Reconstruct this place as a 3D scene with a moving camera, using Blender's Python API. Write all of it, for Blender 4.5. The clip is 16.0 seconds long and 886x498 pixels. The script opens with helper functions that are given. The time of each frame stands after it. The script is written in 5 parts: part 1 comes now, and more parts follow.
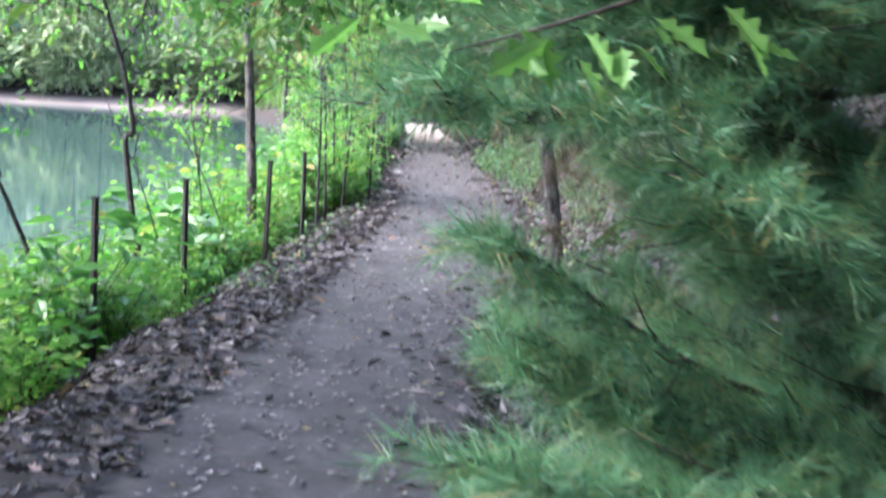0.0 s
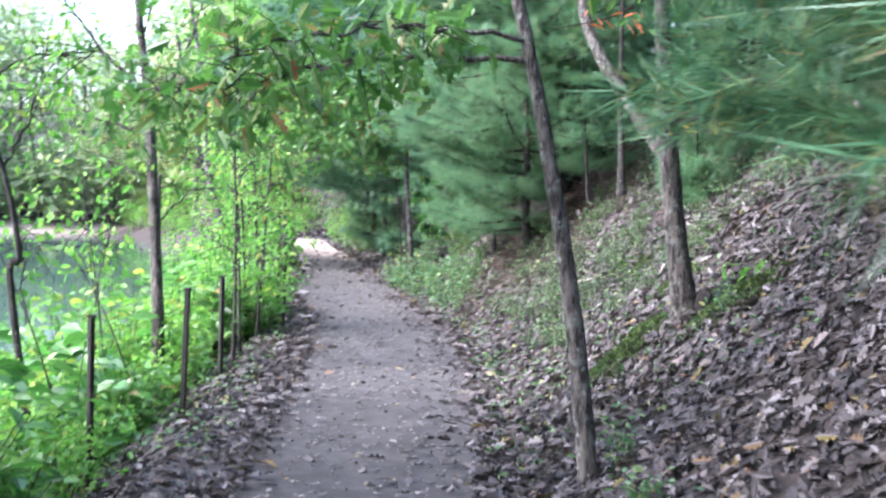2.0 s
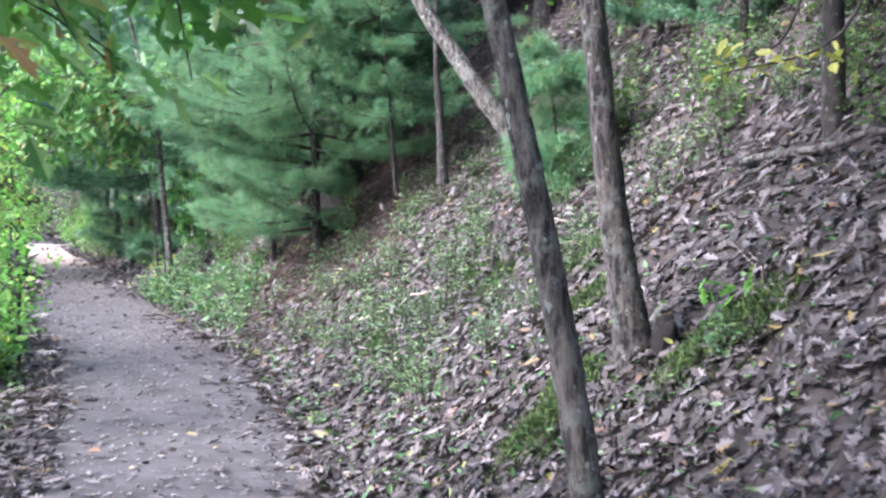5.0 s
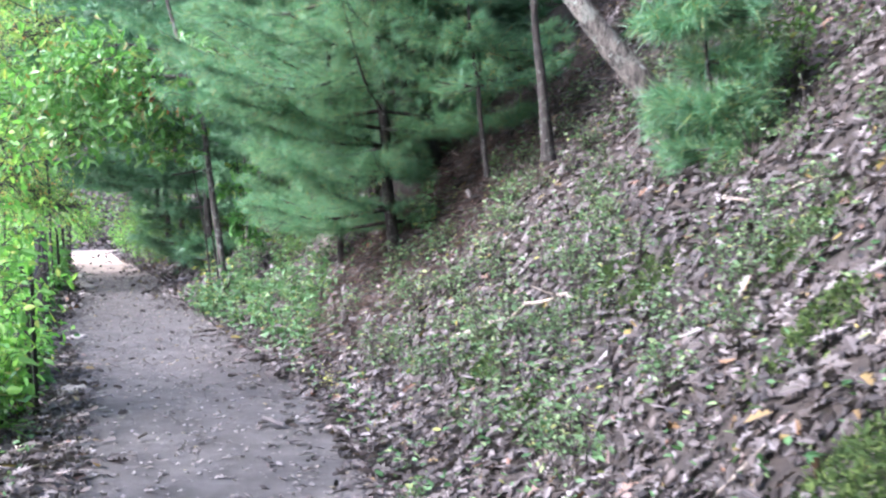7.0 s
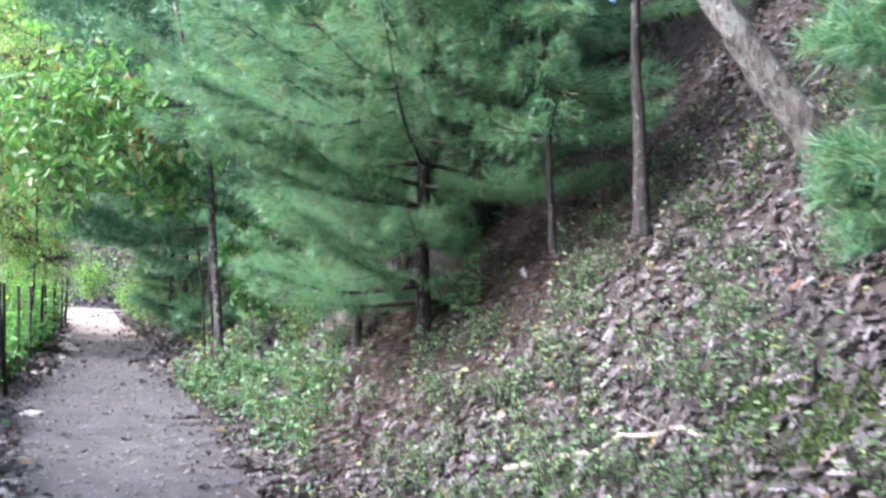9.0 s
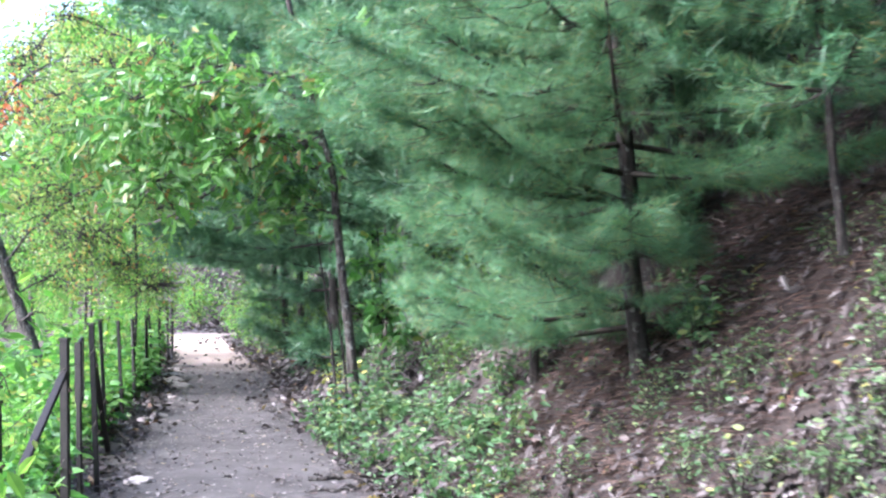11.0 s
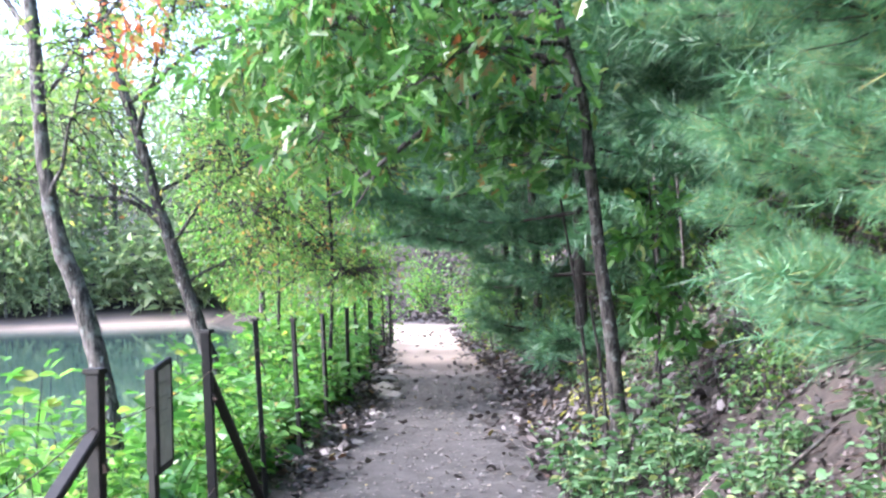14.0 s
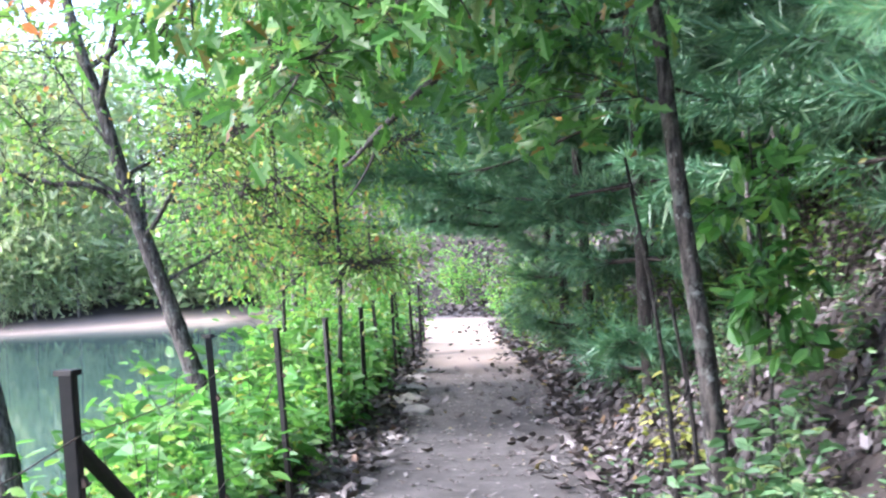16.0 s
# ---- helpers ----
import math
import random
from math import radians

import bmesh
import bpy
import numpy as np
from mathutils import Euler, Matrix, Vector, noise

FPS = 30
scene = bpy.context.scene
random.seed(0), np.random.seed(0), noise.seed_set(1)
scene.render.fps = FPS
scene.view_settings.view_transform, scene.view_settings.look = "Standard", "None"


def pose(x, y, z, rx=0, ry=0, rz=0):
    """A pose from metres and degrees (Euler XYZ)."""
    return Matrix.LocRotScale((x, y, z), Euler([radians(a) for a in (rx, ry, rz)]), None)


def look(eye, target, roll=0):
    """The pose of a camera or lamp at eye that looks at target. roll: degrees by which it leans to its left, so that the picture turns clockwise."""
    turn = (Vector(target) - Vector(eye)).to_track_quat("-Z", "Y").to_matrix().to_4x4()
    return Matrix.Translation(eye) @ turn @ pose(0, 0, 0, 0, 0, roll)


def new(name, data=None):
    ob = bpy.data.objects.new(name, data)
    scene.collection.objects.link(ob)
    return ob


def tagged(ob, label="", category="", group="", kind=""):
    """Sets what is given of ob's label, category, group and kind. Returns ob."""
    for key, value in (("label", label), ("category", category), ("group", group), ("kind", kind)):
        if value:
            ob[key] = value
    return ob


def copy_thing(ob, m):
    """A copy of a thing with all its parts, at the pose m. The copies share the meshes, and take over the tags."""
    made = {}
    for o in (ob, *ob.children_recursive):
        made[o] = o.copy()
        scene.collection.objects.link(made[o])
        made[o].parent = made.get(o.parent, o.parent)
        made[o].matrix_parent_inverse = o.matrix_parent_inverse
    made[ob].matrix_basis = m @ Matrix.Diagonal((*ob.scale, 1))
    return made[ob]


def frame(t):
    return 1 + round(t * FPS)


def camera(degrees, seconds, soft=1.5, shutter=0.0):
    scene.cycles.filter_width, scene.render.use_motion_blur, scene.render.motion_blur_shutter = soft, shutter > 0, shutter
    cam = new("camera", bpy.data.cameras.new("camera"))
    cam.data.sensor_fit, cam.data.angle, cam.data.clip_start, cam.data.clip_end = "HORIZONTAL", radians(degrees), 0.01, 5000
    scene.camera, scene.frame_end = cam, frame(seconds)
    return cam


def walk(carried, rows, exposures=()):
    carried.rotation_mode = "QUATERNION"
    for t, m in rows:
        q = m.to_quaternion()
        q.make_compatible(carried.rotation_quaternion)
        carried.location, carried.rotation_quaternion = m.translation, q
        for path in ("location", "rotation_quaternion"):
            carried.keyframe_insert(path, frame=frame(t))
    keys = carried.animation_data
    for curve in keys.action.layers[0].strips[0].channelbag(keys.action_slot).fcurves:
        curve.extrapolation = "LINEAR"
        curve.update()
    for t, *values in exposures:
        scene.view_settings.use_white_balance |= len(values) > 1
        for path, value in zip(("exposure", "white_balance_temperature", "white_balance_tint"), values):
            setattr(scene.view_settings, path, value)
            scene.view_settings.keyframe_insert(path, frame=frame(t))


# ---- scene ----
cam = camera(38.0, 16.0, soft=2.3, shutter=0.5)
PATH = [
    (0.0, pose(2.169, -5.104, 1.592, 82.51, -3.79, 18.76)),
    (0.5, pose(1.871, -4.741, 1.563, 85.10, -4.28, 17.88)),
    (1.0, pose(1.600, -4.395, 1.538, 84.65, -2.28, 15.40)),
    (1.5, pose(1.349, -4.006, 1.532, 86.27, -3.81, 14.54)),
    (2.0, pose(1.058, -3.637, 1.507, 87.82, -2.29, 12.93)),
    (2.5, pose(0.782, -3.249, 1.500, 88.82, -0.23, 11.00)),
    (3.0, pose(0.523, -2.840, 1.494, 88.82, -1.59, 8.77)),
    (3.2, pose(0.438, -2.665, 1.495, 87.97, -1.96, 6.29)),
    (5.3, pose(-0.050, -0.580, 1.542, 87.63, 0.55, 0.36)),
    (5.5, pose(-0.097, -0.345, 1.509, 87.64, 1.50, 0.03)),
    (6.0, pose(-0.172, 0.237, 1.496, 87.51, 1.19, -0.58)),
    (6.5, pose(-0.275, 0.840, 1.521, 87.75, -0.41, 2.31)),
    (7.0, pose(-0.417, 1.390, 1.499, 87.16, 2.24, 3.75)),
    (7.5, pose(-0.485, 1.992, 1.481, 88.13, 2.38, 4.33)),
    (8.0, pose(-0.576, 2.608, 1.420, 88.68, 1.68, 3.86)),
    (8.5, pose(-0.640, 3.219, 1.433, 88.68, 1.91, 2.19)),
    (9.0, pose(-0.762, 3.802, 1.440, 90.79, -1.78, 4.79)),
    (9.2, pose(-0.839, 4.025, 1.399, 91.34, -0.18, 5.95)),
    (11.3, pose(-1.768, 6.395, 1.509, 90.94, 0.31, 9.71)),
    (11.5, pose(-1.852, 6.638, 1.489, 91.09, -0.89, 10.61)),
    (12.0, pose(-2.035, 7.256, 1.499, 89.99, 2.56, 12.55)),
    (12.5, pose(-2.168, 7.874, 1.511, 90.09, 2.05, 14.76)),
    (13.0, pose(-2.362, 8.475, 1.489, 91.02, 0.07, 19.30)),
    (13.5, pose(-2.493, 9.079, 1.452, 91.15, 2.34, 18.43)),
    (14.0, pose(-2.660, 9.654, 1.451, 90.58, 1.48, 19.51)),
    (14.5, pose(-2.848, 10.204, 1.459, 89.26, 2.04, 19.19)),
    (15.0, pose(-2.968, 10.784, 1.457, 89.61, 2.36, 19.87)),
    (15.5, pose(-3.164, 11.290, 1.452, 89.95, 1.10, 20.54)),
    (16.0, pose(-3.352, 11.808, 1.439, 90.17, 3.07, 21.23)),
]
EXPOSURES = [(0.0, 2.77, 5650, 21), (16.0, 2.77, 5650, 21)]
walk(cam, PATH, EXPOSURES)

# ---- light ----
world = bpy.data.worlds.new("world")
scene.world = world
world.use_nodes = True
wn = world.node_tree.nodes
sky = wn.new("ShaderNodeTexSky")
sky.sky_type, sky.sun_disc = "NISHITA", False
SUN_UP, SUN_TURN = 40.0, 118.0          # elevation; degrees left of straight ahead
sky.sun_elevation, sky.sun_rotation = radians(SUN_UP), radians(-SUN_TURN)
sky.air_density, sky.dust_density, sky.ozone_density = 1.0, 3.0, 1.0
world.node_tree.links.new(sky.outputs[0], wn["Background"].inputs[0])
wn["Background"].inputs[1].default_value = 0.15
sun_data = bpy.data.lights.new("sun", "SUN")
sun_data.energy, sun_data.angle, sun_data.color = 2.3, radians(24), (1.0, 0.96, 0.88)
sun = new("sun", sun_data)
sun_from = Vector((-math.sin(radians(SUN_TURN)) * math.cos(radians(SUN_UP)),
                   math.cos(radians(SUN_TURN)) * math.cos(radians(SUN_UP)), math.sin(radians(SUN_UP))))
sun.matrix_world = look(sun_from * 60, (0, 0, 0))

RNG = np.random.default_rng(7)


# ---- materials ----
def material(name):
    m = bpy.data.materials.new(name)
    m.use_nodes = True
    nt = m.node_tree
    return m, nt, nt.nodes["Principled BSDF"], nt.nodes["Material Output"]


def node(nt, kind, **values):
    n = nt.nodes.new(kind)
    for k, v in values.items():
        n.inputs[k].default_value = v
    return n


def ramp(nt, source, stops):
    r = nt.nodes.new("ShaderNodeValToRGB")
    el = r.color_ramp.elements
    while len(el) < len(stops):
        el.new(0.5)
    for e, (at, c) in zip(el, stops):
        e.position, e.color = at, (*c, 1)
    nt.links.new(source, r.inputs[0])
    return r.outputs[0]


def mixed(nt, factor, a, b, blend="MIX"):
    n = nt.nodes.new("ShaderNodeMix")
    n.data_type, n.blend_type = "RGBA", blend
    for sock, v in ((n.inputs[0], factor), (n.inputs[6], a), (n.inputs[7], b)):
        if isinstance(v, (int, float)):
            sock.default_value = v
        elif isinstance(v, tuple):
            sock.default_value = (*v, 1)
        else:
            nt.links.new(v, sock)
    return n.outputs[2]


def bump(nt, shader, height, strength, distance):
    b = node(nt, "ShaderNodeBump", Strength=strength, Distance=distance)
    nt.links.new(height, b.inputs["Height"])
    nt.links.new(b.outputs[0], shader.inputs["Normal"])


def coords(nt, scale=(1, 1, 1)):
    tc = nt.nodes.new("ShaderNodeTexCoord")
    mp = nt.nodes.new("ShaderNodeMapping")
    mp.inputs["Scale"].default_value = scale
    nt.links.new(tc.outputs["Object"], mp.inputs[0])
    return mp.outputs[0]


def noise_tex(nt, vec, scale, detail=6, rough=0.6):
    n = node(nt, "ShaderNodeTexNoise", Scale=scale, Detail=detail, Roughness=rough)
    nt.links.new(vec, n.inputs["Vector"])
    return n.outputs[0]


def leaf_material(name, stops, translucent=0.4, gloss=0.55):
    """Thin leaf: each leaf its own tint, a little light passes through."""
    m, nt, bs, out = material(name)
    geo = nt.nodes.new("ShaderNodeNewGeometry")
    col = ramp(nt, geo.outputs["Random Per Island"], stops)
    v = noise_tex(nt, coords(nt), 35, 3)
    col = mixed(nt, 0.35, col, ramp(nt, v, [(0.3, (0.3, 0.3, 0.3)), (0.7, (0.95, 0.95, 0.95))]), "MULTIPLY")
    nt.links.new(col, bs.inputs["Base Color"])
    bs.inputs["Roughness"].default_value = gloss
    tr = nt.nodes.new("ShaderNodeBsdfTranslucent")
    nt.links.new(mixed(nt, 1.0, col, (0.88, 1.0, 0.68), "MULTIPLY"), tr.inputs[0])
    ms = nt.nodes.new("ShaderNodeMixShader")
    ms.inputs[0].default_value = translucent
    nt.links.new(bs.outputs[0], ms.inputs[1])
    nt.links.new(tr.outputs[0], ms.inputs[2])
    nt.links.new(ms.outputs[0], out.inputs[0])
    return m


def bark_material(name, dark, light, lichen=0.25, ridges=1.0, rough=0.9):
    m, nt, bs, out = material(name)
    vec = coords(nt, (1, 1, 0.22))
    a = noise_tex(nt, vec, 34, 8, 0.72)
    col = ramp(nt, a, [(0.42, dark), (0.60, light)])
    b = noise_tex(nt, coords(nt), 9, 6, 0.7)
    col = mixed(nt, ramp(nt, b, [(0.54, (0, 0, 0)), (0.62, (lichen,) * 3)]), col, (0.28, 0.30, 0.265))
    bs.inputs["Roughness"].default_value = rough
    d = noise_tex(nt, coords(nt, (1, 1, 0.7)), 27, 3, 0.5)
    col = mixed(nt, ramp(nt, d, [(0.64, (0, 0, 0)), (0.68, (min(1, lichen * 1.6),) * 3)]), col, (0.36, 0.38, 0.35))
    c = noise_tex(nt, coords(nt, (1, 1, 0.4)), 120, 6, 0.75)
    col = mixed(nt, 0.55, col, ramp(nt, c, [(0.35, (0.35, 0.35, 0.35)), (0.62, (1, 1, 1))]), "MULTIPLY")
    nt.links.new(col, bs.inputs["Base Color"])
    bump(nt, bs, mixed(nt, 0.35, a, c), 0.9 * ridges, 0.02)
    return m


def ground_material():
    """Trodden earth on the trail, leaf mould off it, pond bed and beach at the water; the beach tone also paints
    sunlight on the far trail.
    """
    m, nt, bs, out = material("forest_floor")
    at = nt.nodes.new("ShaderNodeAttribute")
    at.attribute_name = "zones"
    sep = nt.nodes.new("ShaderNodeSeparateColor")
    nt.links.new(at.outputs["Color"], sep.inputs[0])
    vec = coords(nt)
    fine, mid, big = noise_tex(nt, vec, 60, 10, 0.75), noise_tex(nt, vec, 9, 8, 0.7), noise_tex(nt, vec, 1.1, 5, 0.6)
    earth = mixed(nt, ramp(nt, fine, [(0.3, (0, 0, 0)), (0.75, (1, 1, 1))]), (0.040, 0.037, 0.036), (0.104, 0.096, 0.093))
    earth = mixed(nt, ramp(nt, big, [(0.35, (0, 0, 0)), (0.7, (0.6, 0.6, 0.6))]), earth, (0.122, 0.113, 0.110))
    grit = noise_tex(nt, vec, 3.2, 9, 0.75)
    earth = mixed(nt, ramp(nt, grit, [(0.42, (0.75, 0.75, 0.75)), (0.62, (0, 0, 0))]), earth, (0.030, 0.026, 0.025))
    earth = mixed(nt, ramp(nt, noise_tex(nt, vec, 130, 4, 0.8), [(0.60, (0, 0, 0)), (0.70, (0.8, 0.8, 0.8))]), earth, (0.15, 0.14, 0.135))
    mould = mixed(nt, ramp(nt, mid, [(0.35, (0, 0, 0)), (0.66, (1, 1, 1))]), (0.010, 0.008, 0.007), (0.048, 0.036, 0.030))
    mould = mixed(nt, ramp(nt, fine, [(0.55, (0, 0, 0)), (0.75, (0.7, 0.7, 0.7))]), mould, (0.095, 0.073, 0.063))
    needles = mixed(nt, ramp(nt, noise_tex(nt, coords(nt, (1, 0.35, 1)), 80, 6, 0.8), [(0.35, (0, 0, 0)), (0.7, (1, 1, 1))]), (0.010, 0.0065, 0.0055), (0.045, 0.028, 0.023))
    sand_and_sun = mixed(nt, mid, (0.42, 0.31, 0.24), (0.60, 0.48, 0.40))
    col = mixed(nt, sep.outputs[0], mould, earth)
    col = mixed(nt, sep.outputs[2], col, needles)
    col = mixed(nt, sep.outputs[1], col, sand_and_sun)
    nt.links.new(col, bs.inputs["Base Color"])
    bs.inputs["Roughness"].default_value = 0.95
    bump(nt, bs, mixed(nt, 0.5, fine, mid), 0.7, 0.03)
    return m


def plain_material(name, a, b, scale=20, rough=0.7, metal=0.0, relief=0.3):
    m, nt, bs, out = material(name)
    n = noise_tex(nt, coords(nt), scale, 7, 0.7)
    nt.links.new(mixed(nt, ramp(nt, n, [(0.3, (0, 0, 0)), (0.7, (1, 1, 1))]), a, b), bs.inputs["Base Color"])
    bs.inputs["Roughness"].default_value, bs.inputs["Metallic"].default_value = rough, metal
    bump(nt, bs, n, relief, 0.004)
    return m


def water_material():
    m, nt, bs, out = material("pond_water")
    bs.inputs["Base Color"].default_value = (0.045, 0.082, 0.07, 1)
    bs.inputs["Roughness"].default_value, bs.inputs["IOR"].default_value = 0.04, 1.33
    n = noise_tex(nt, coords(nt, (1, 0.4, 1)), 1.6, 4, 0.55)
    bump(nt, bs, n, 0.05, 0.05)
    return m


GROUND = ground_material()
WATER = water_material()
BARK = bark_material("grey_brown_bark", (0.008, 0.006, 0.0055), (0.145, 0.125, 0.11), 0.4, 1.8)
BARK_PALE = bark_material("pale_bark", (0.02, 0.017, 0.015), (0.215, 0.19, 0.17), 0.55, 1.5)
BARK_DARK = bark_material("dark_bark", (0.006, 0.0045, 0.004), (0.042, 0.034, 0.029), 0.2, 1.3)
TWIG = bark_material("twig_bark", (0.014, 0.010, 0.008), (0.055, 0.043, 0.036), 0.1, 0.4)
DEADWOOD = bark_material("dead_wood", (0.14, 0.115, 0.095), (0.40, 0.34, 0.29), 0.2, 0.6)
STEEL = plain_material("weathered_dark_post", (0.004, 0.0035, 0.0033), (0.015, 0.0125, 0.011), 30, 0.65, 0.2)
WIRE = plain_material("rusty_wire", (0.05, 0.035, 0.028), (0.12, 0.085, 0.065), 60, 0.6, 0.6)
FADED = plain_material("faded_paint", (0.33, 0.305, 0.29), (0.42, 0.39, 0.37), 40, 0.8)
BOARD = plain_material("weathered_board", (0.40, 0.37, 0.35), (0.58, 0.545, 0.52), 14, 0.8)
# nearly black, so the root's colour carries the shadow at the trunk's foot
ROOT_SHADOW = plain_material("shadowed_root_wood", (0.003, 0.0025, 0.002), (0.012, 0.009, 0.008), 25, 0.95, 0, 0.8)
STONE = plain_material("pale_stone", (0.16, 0.145, 0.135), (0.33, 0.305, 0.285), 12, 0.9, 0, 0.8)
# pond-side leaves, their backlit sun brightness put into the colour
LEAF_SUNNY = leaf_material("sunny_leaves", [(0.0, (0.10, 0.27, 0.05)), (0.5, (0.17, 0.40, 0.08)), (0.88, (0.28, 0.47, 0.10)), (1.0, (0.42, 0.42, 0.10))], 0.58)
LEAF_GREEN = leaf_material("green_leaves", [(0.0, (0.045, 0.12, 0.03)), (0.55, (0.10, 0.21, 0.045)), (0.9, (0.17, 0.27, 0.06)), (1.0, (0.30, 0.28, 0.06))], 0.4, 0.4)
LEAF_OAK = leaf_material("oak_leaves", [(0.0, (0.07, 0.19, 0.05)), (0.5, (0.14, 0.31, 0.07)), (0.85, (0.20, 0.36, 0.14)), (0.95, (0.27, 0.30, 0.09)), (1.0, (0.36, 0.16, 0.07))], 0.5, 0.28)
LEAF_MIX = leaf_material("turning_leaves", [(0.0, (0.13, 0.27, 0.07)), (0.5, (0.23, 0.40, 0.10)), (0.84, (0.38, 0.46, 0.14)), (0.95, (0.48, 0.36, 0.12)), (1.0, (0.60, 0.22, 0.10))], 0.58)
LEAF_ORANGE = leaf_material("orange_leaves", [(0.0, (0.55, 0.13, 0.05)), (1.0, (0.75, 0.26, 0.12))], 0.4)
LEAF_YELLOW = leaf_material("yellow_leaves", [(0.0, (0.28, 0.33, 0.07)), (1.0, (0.50, 0.46, 0.11))], 0.4)
# far-shore leaves: sun glare and haze painted in as very pale colours
LEAF_FAR_LIT = leaf_material("sunlit_far_leaves", [(0.0, (0.26, 0.35, 0.20)), (0.6, (0.42, 0.52, 0.30)), (1.0, (0.56, 0.58, 0.38))], 0.5)
LEAF_FAR_LIT_PALE = leaf_material("pale_sunlit_far_leaves", [(0.0, (0.26, 0.36, 0.18)), (0.6, (0.42, 0.52, 0.28)), (1.0, (0.58, 0.60, 0.38))], 0.5)
LEAF_FAR_LIT_GOLD = leaf_material("golden_sunlit_far_leaves", [(0.0, (0.28, 0.32, 0.14)), (0.6, (0.46, 0.46, 0.20)), (1.0, (0.58, 0.46, 0.24))], 0.5)
LITTER = leaf_material("fallen_leaves", [(0.0, (0.015, 0.011, 0.010)), (0.25, (0.044, 0.034, 0.032)), (0.55, (0.074, 0.060, 0.057)), (0.8, (0.130, 0.110, 0.109)), (0.955, (0.237, 0.213, 0.214)), (0.975, (0.141, 0.063, 0.037)), (1.0, (0.222, 0.177, 0.044))], 0.12, 0.6)
LITTER_OLD = leaf_material("old_leaf_fragments", [(0.0, (0.008, 0.006, 0.006)), (0.45, (0.026, 0.019, 0.018)), (0.85, (0.065, 0.050, 0.047)), (1.0, (0.13, 0.105, 0.10))], 0.08, 0.7)
LITTER_PALE = leaf_material("pale_fallen_leaves", [(0.0, (0.09, 0.074, 0.070)), (0.6, (0.17, 0.148, 0.143)), (0.95, (0.27, 0.245, 0.24)), (1.0, (0.28, 0.21, 0.08))], 0.1, 0.55)
STRAW = leaf_material("dead_pine_needles", [(0.0, (0.035, 0.02, 0.015)), (0.6, (0.09, 0.052, 0.04)), (1.0, (0.17, 0.11, 0.085))], 0.0, 0.7)
MOSS_TUFT = leaf_material("moss_tufts", [(0.0, (0.02, 0.045, 0.01)), (0.6, (0.05, 0.095, 0.02)), (1.0, (0.12, 0.17, 0.04))], 0.2, 0.9)
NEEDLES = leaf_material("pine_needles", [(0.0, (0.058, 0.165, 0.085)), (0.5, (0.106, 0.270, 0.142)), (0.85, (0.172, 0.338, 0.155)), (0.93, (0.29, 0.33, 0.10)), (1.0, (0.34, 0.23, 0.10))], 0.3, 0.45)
# darker copy of the needles, woodland shade put into the colour
NEEDLES_SHADED = leaf_material("shaded_pine_needles", [(0.0, (0.05, 0.14, 0.075)), (0.6, (0.09, 0.22, 0.115)), (1.0, (0.16, 0.28, 0.13))], 0.25, 0.45)
HUCKLE = leaf_material("huckleberry_leaves", [(0.0, (0.05, 0.11, 0.04)), (0.6, (0.12, 0.21, 0.09)), (0.93, (0.22, 0.30, 0.14)), (1.0, (0.38, 0.36, 0.10))], 0.35)
DEAD_NEEDLES = leaf_material("withered_needles", [(0.0, (0.03, 0.022, 0.012)), (0.6, (0.08, 0.06, 0.032)), (1.0, (0.17, 0.13, 0.07))], 0.3, 0.6)
FERN = leaf_material("low_plants", [(0.0, (0.055, 0.14, 0.055)), (0.6, (0.125, 0.25, 0.105)), (0.9, (0.23, 0.32, 0.145)), (1.0, (0.36, 0.36, 0.10))], 0.4)

LEAF_VINE = leaf_material("vine_leaves", [(0.0, (0.05, 0.15, 0.04)), (0.5, (0.10, 0.28, 0.06)), (0.9, (0.18, 0.38, 0.09)), (1.0, (0.36, 0.42, 0.10))], 0.45, 0.4)

# ---- the lie of the land ----
RIGHT_Y = (-14, -5, 0, 2, 4.4, 7.9, 10.2, 12.6, 15.2, 18.5, 22.2, 24.4, 29.3, 37, 44, 60)
RIGHT_X = (5.9, 2.75, 0.7, 0.1, -0.44, -1.25, -1.88, -2.8, -3.75, -5.08, -6.42, -7.15, -9.15, -12.2, -14.9, -22)
LEFT_Y = (-14, -5, -0.7, 1.3, 3.8, 8, 11, 15.2, 17.7, 21.6, 26.2, 35, 44, 60)
LEFT_X = (4.1, 0.95, -0.65, -1.15, -1.75, -2.95, -3.9, -5.62, -6.47, -7.65, -9.4, -13.0, -16.6, -26)
POND = -1.6


def edge_right(y):
    return np.interp(y, RIGHT_Y, RIGHT_X)


def edge_left(y):
    return np.interp(y, LEFT_Y, LEFT_X)


def waves(x, y):
    """Smooth unevenness of the ground, about -1 to 1."""
    return (np.sin(1.9 * x + 0.7 * y + 1.3) * np.sin(2.3 * y - 0.6 * x) + 0.6 * np.sin(5.1 * x - 2.2 * y) * np.sin(4.3 * y + 1.7 * x + 0.5)
            + 0.35 * np.sin(11.3 * x + 3.1 * y) * np.sin(9.7 * y - 4.1 * x)) / 1.95


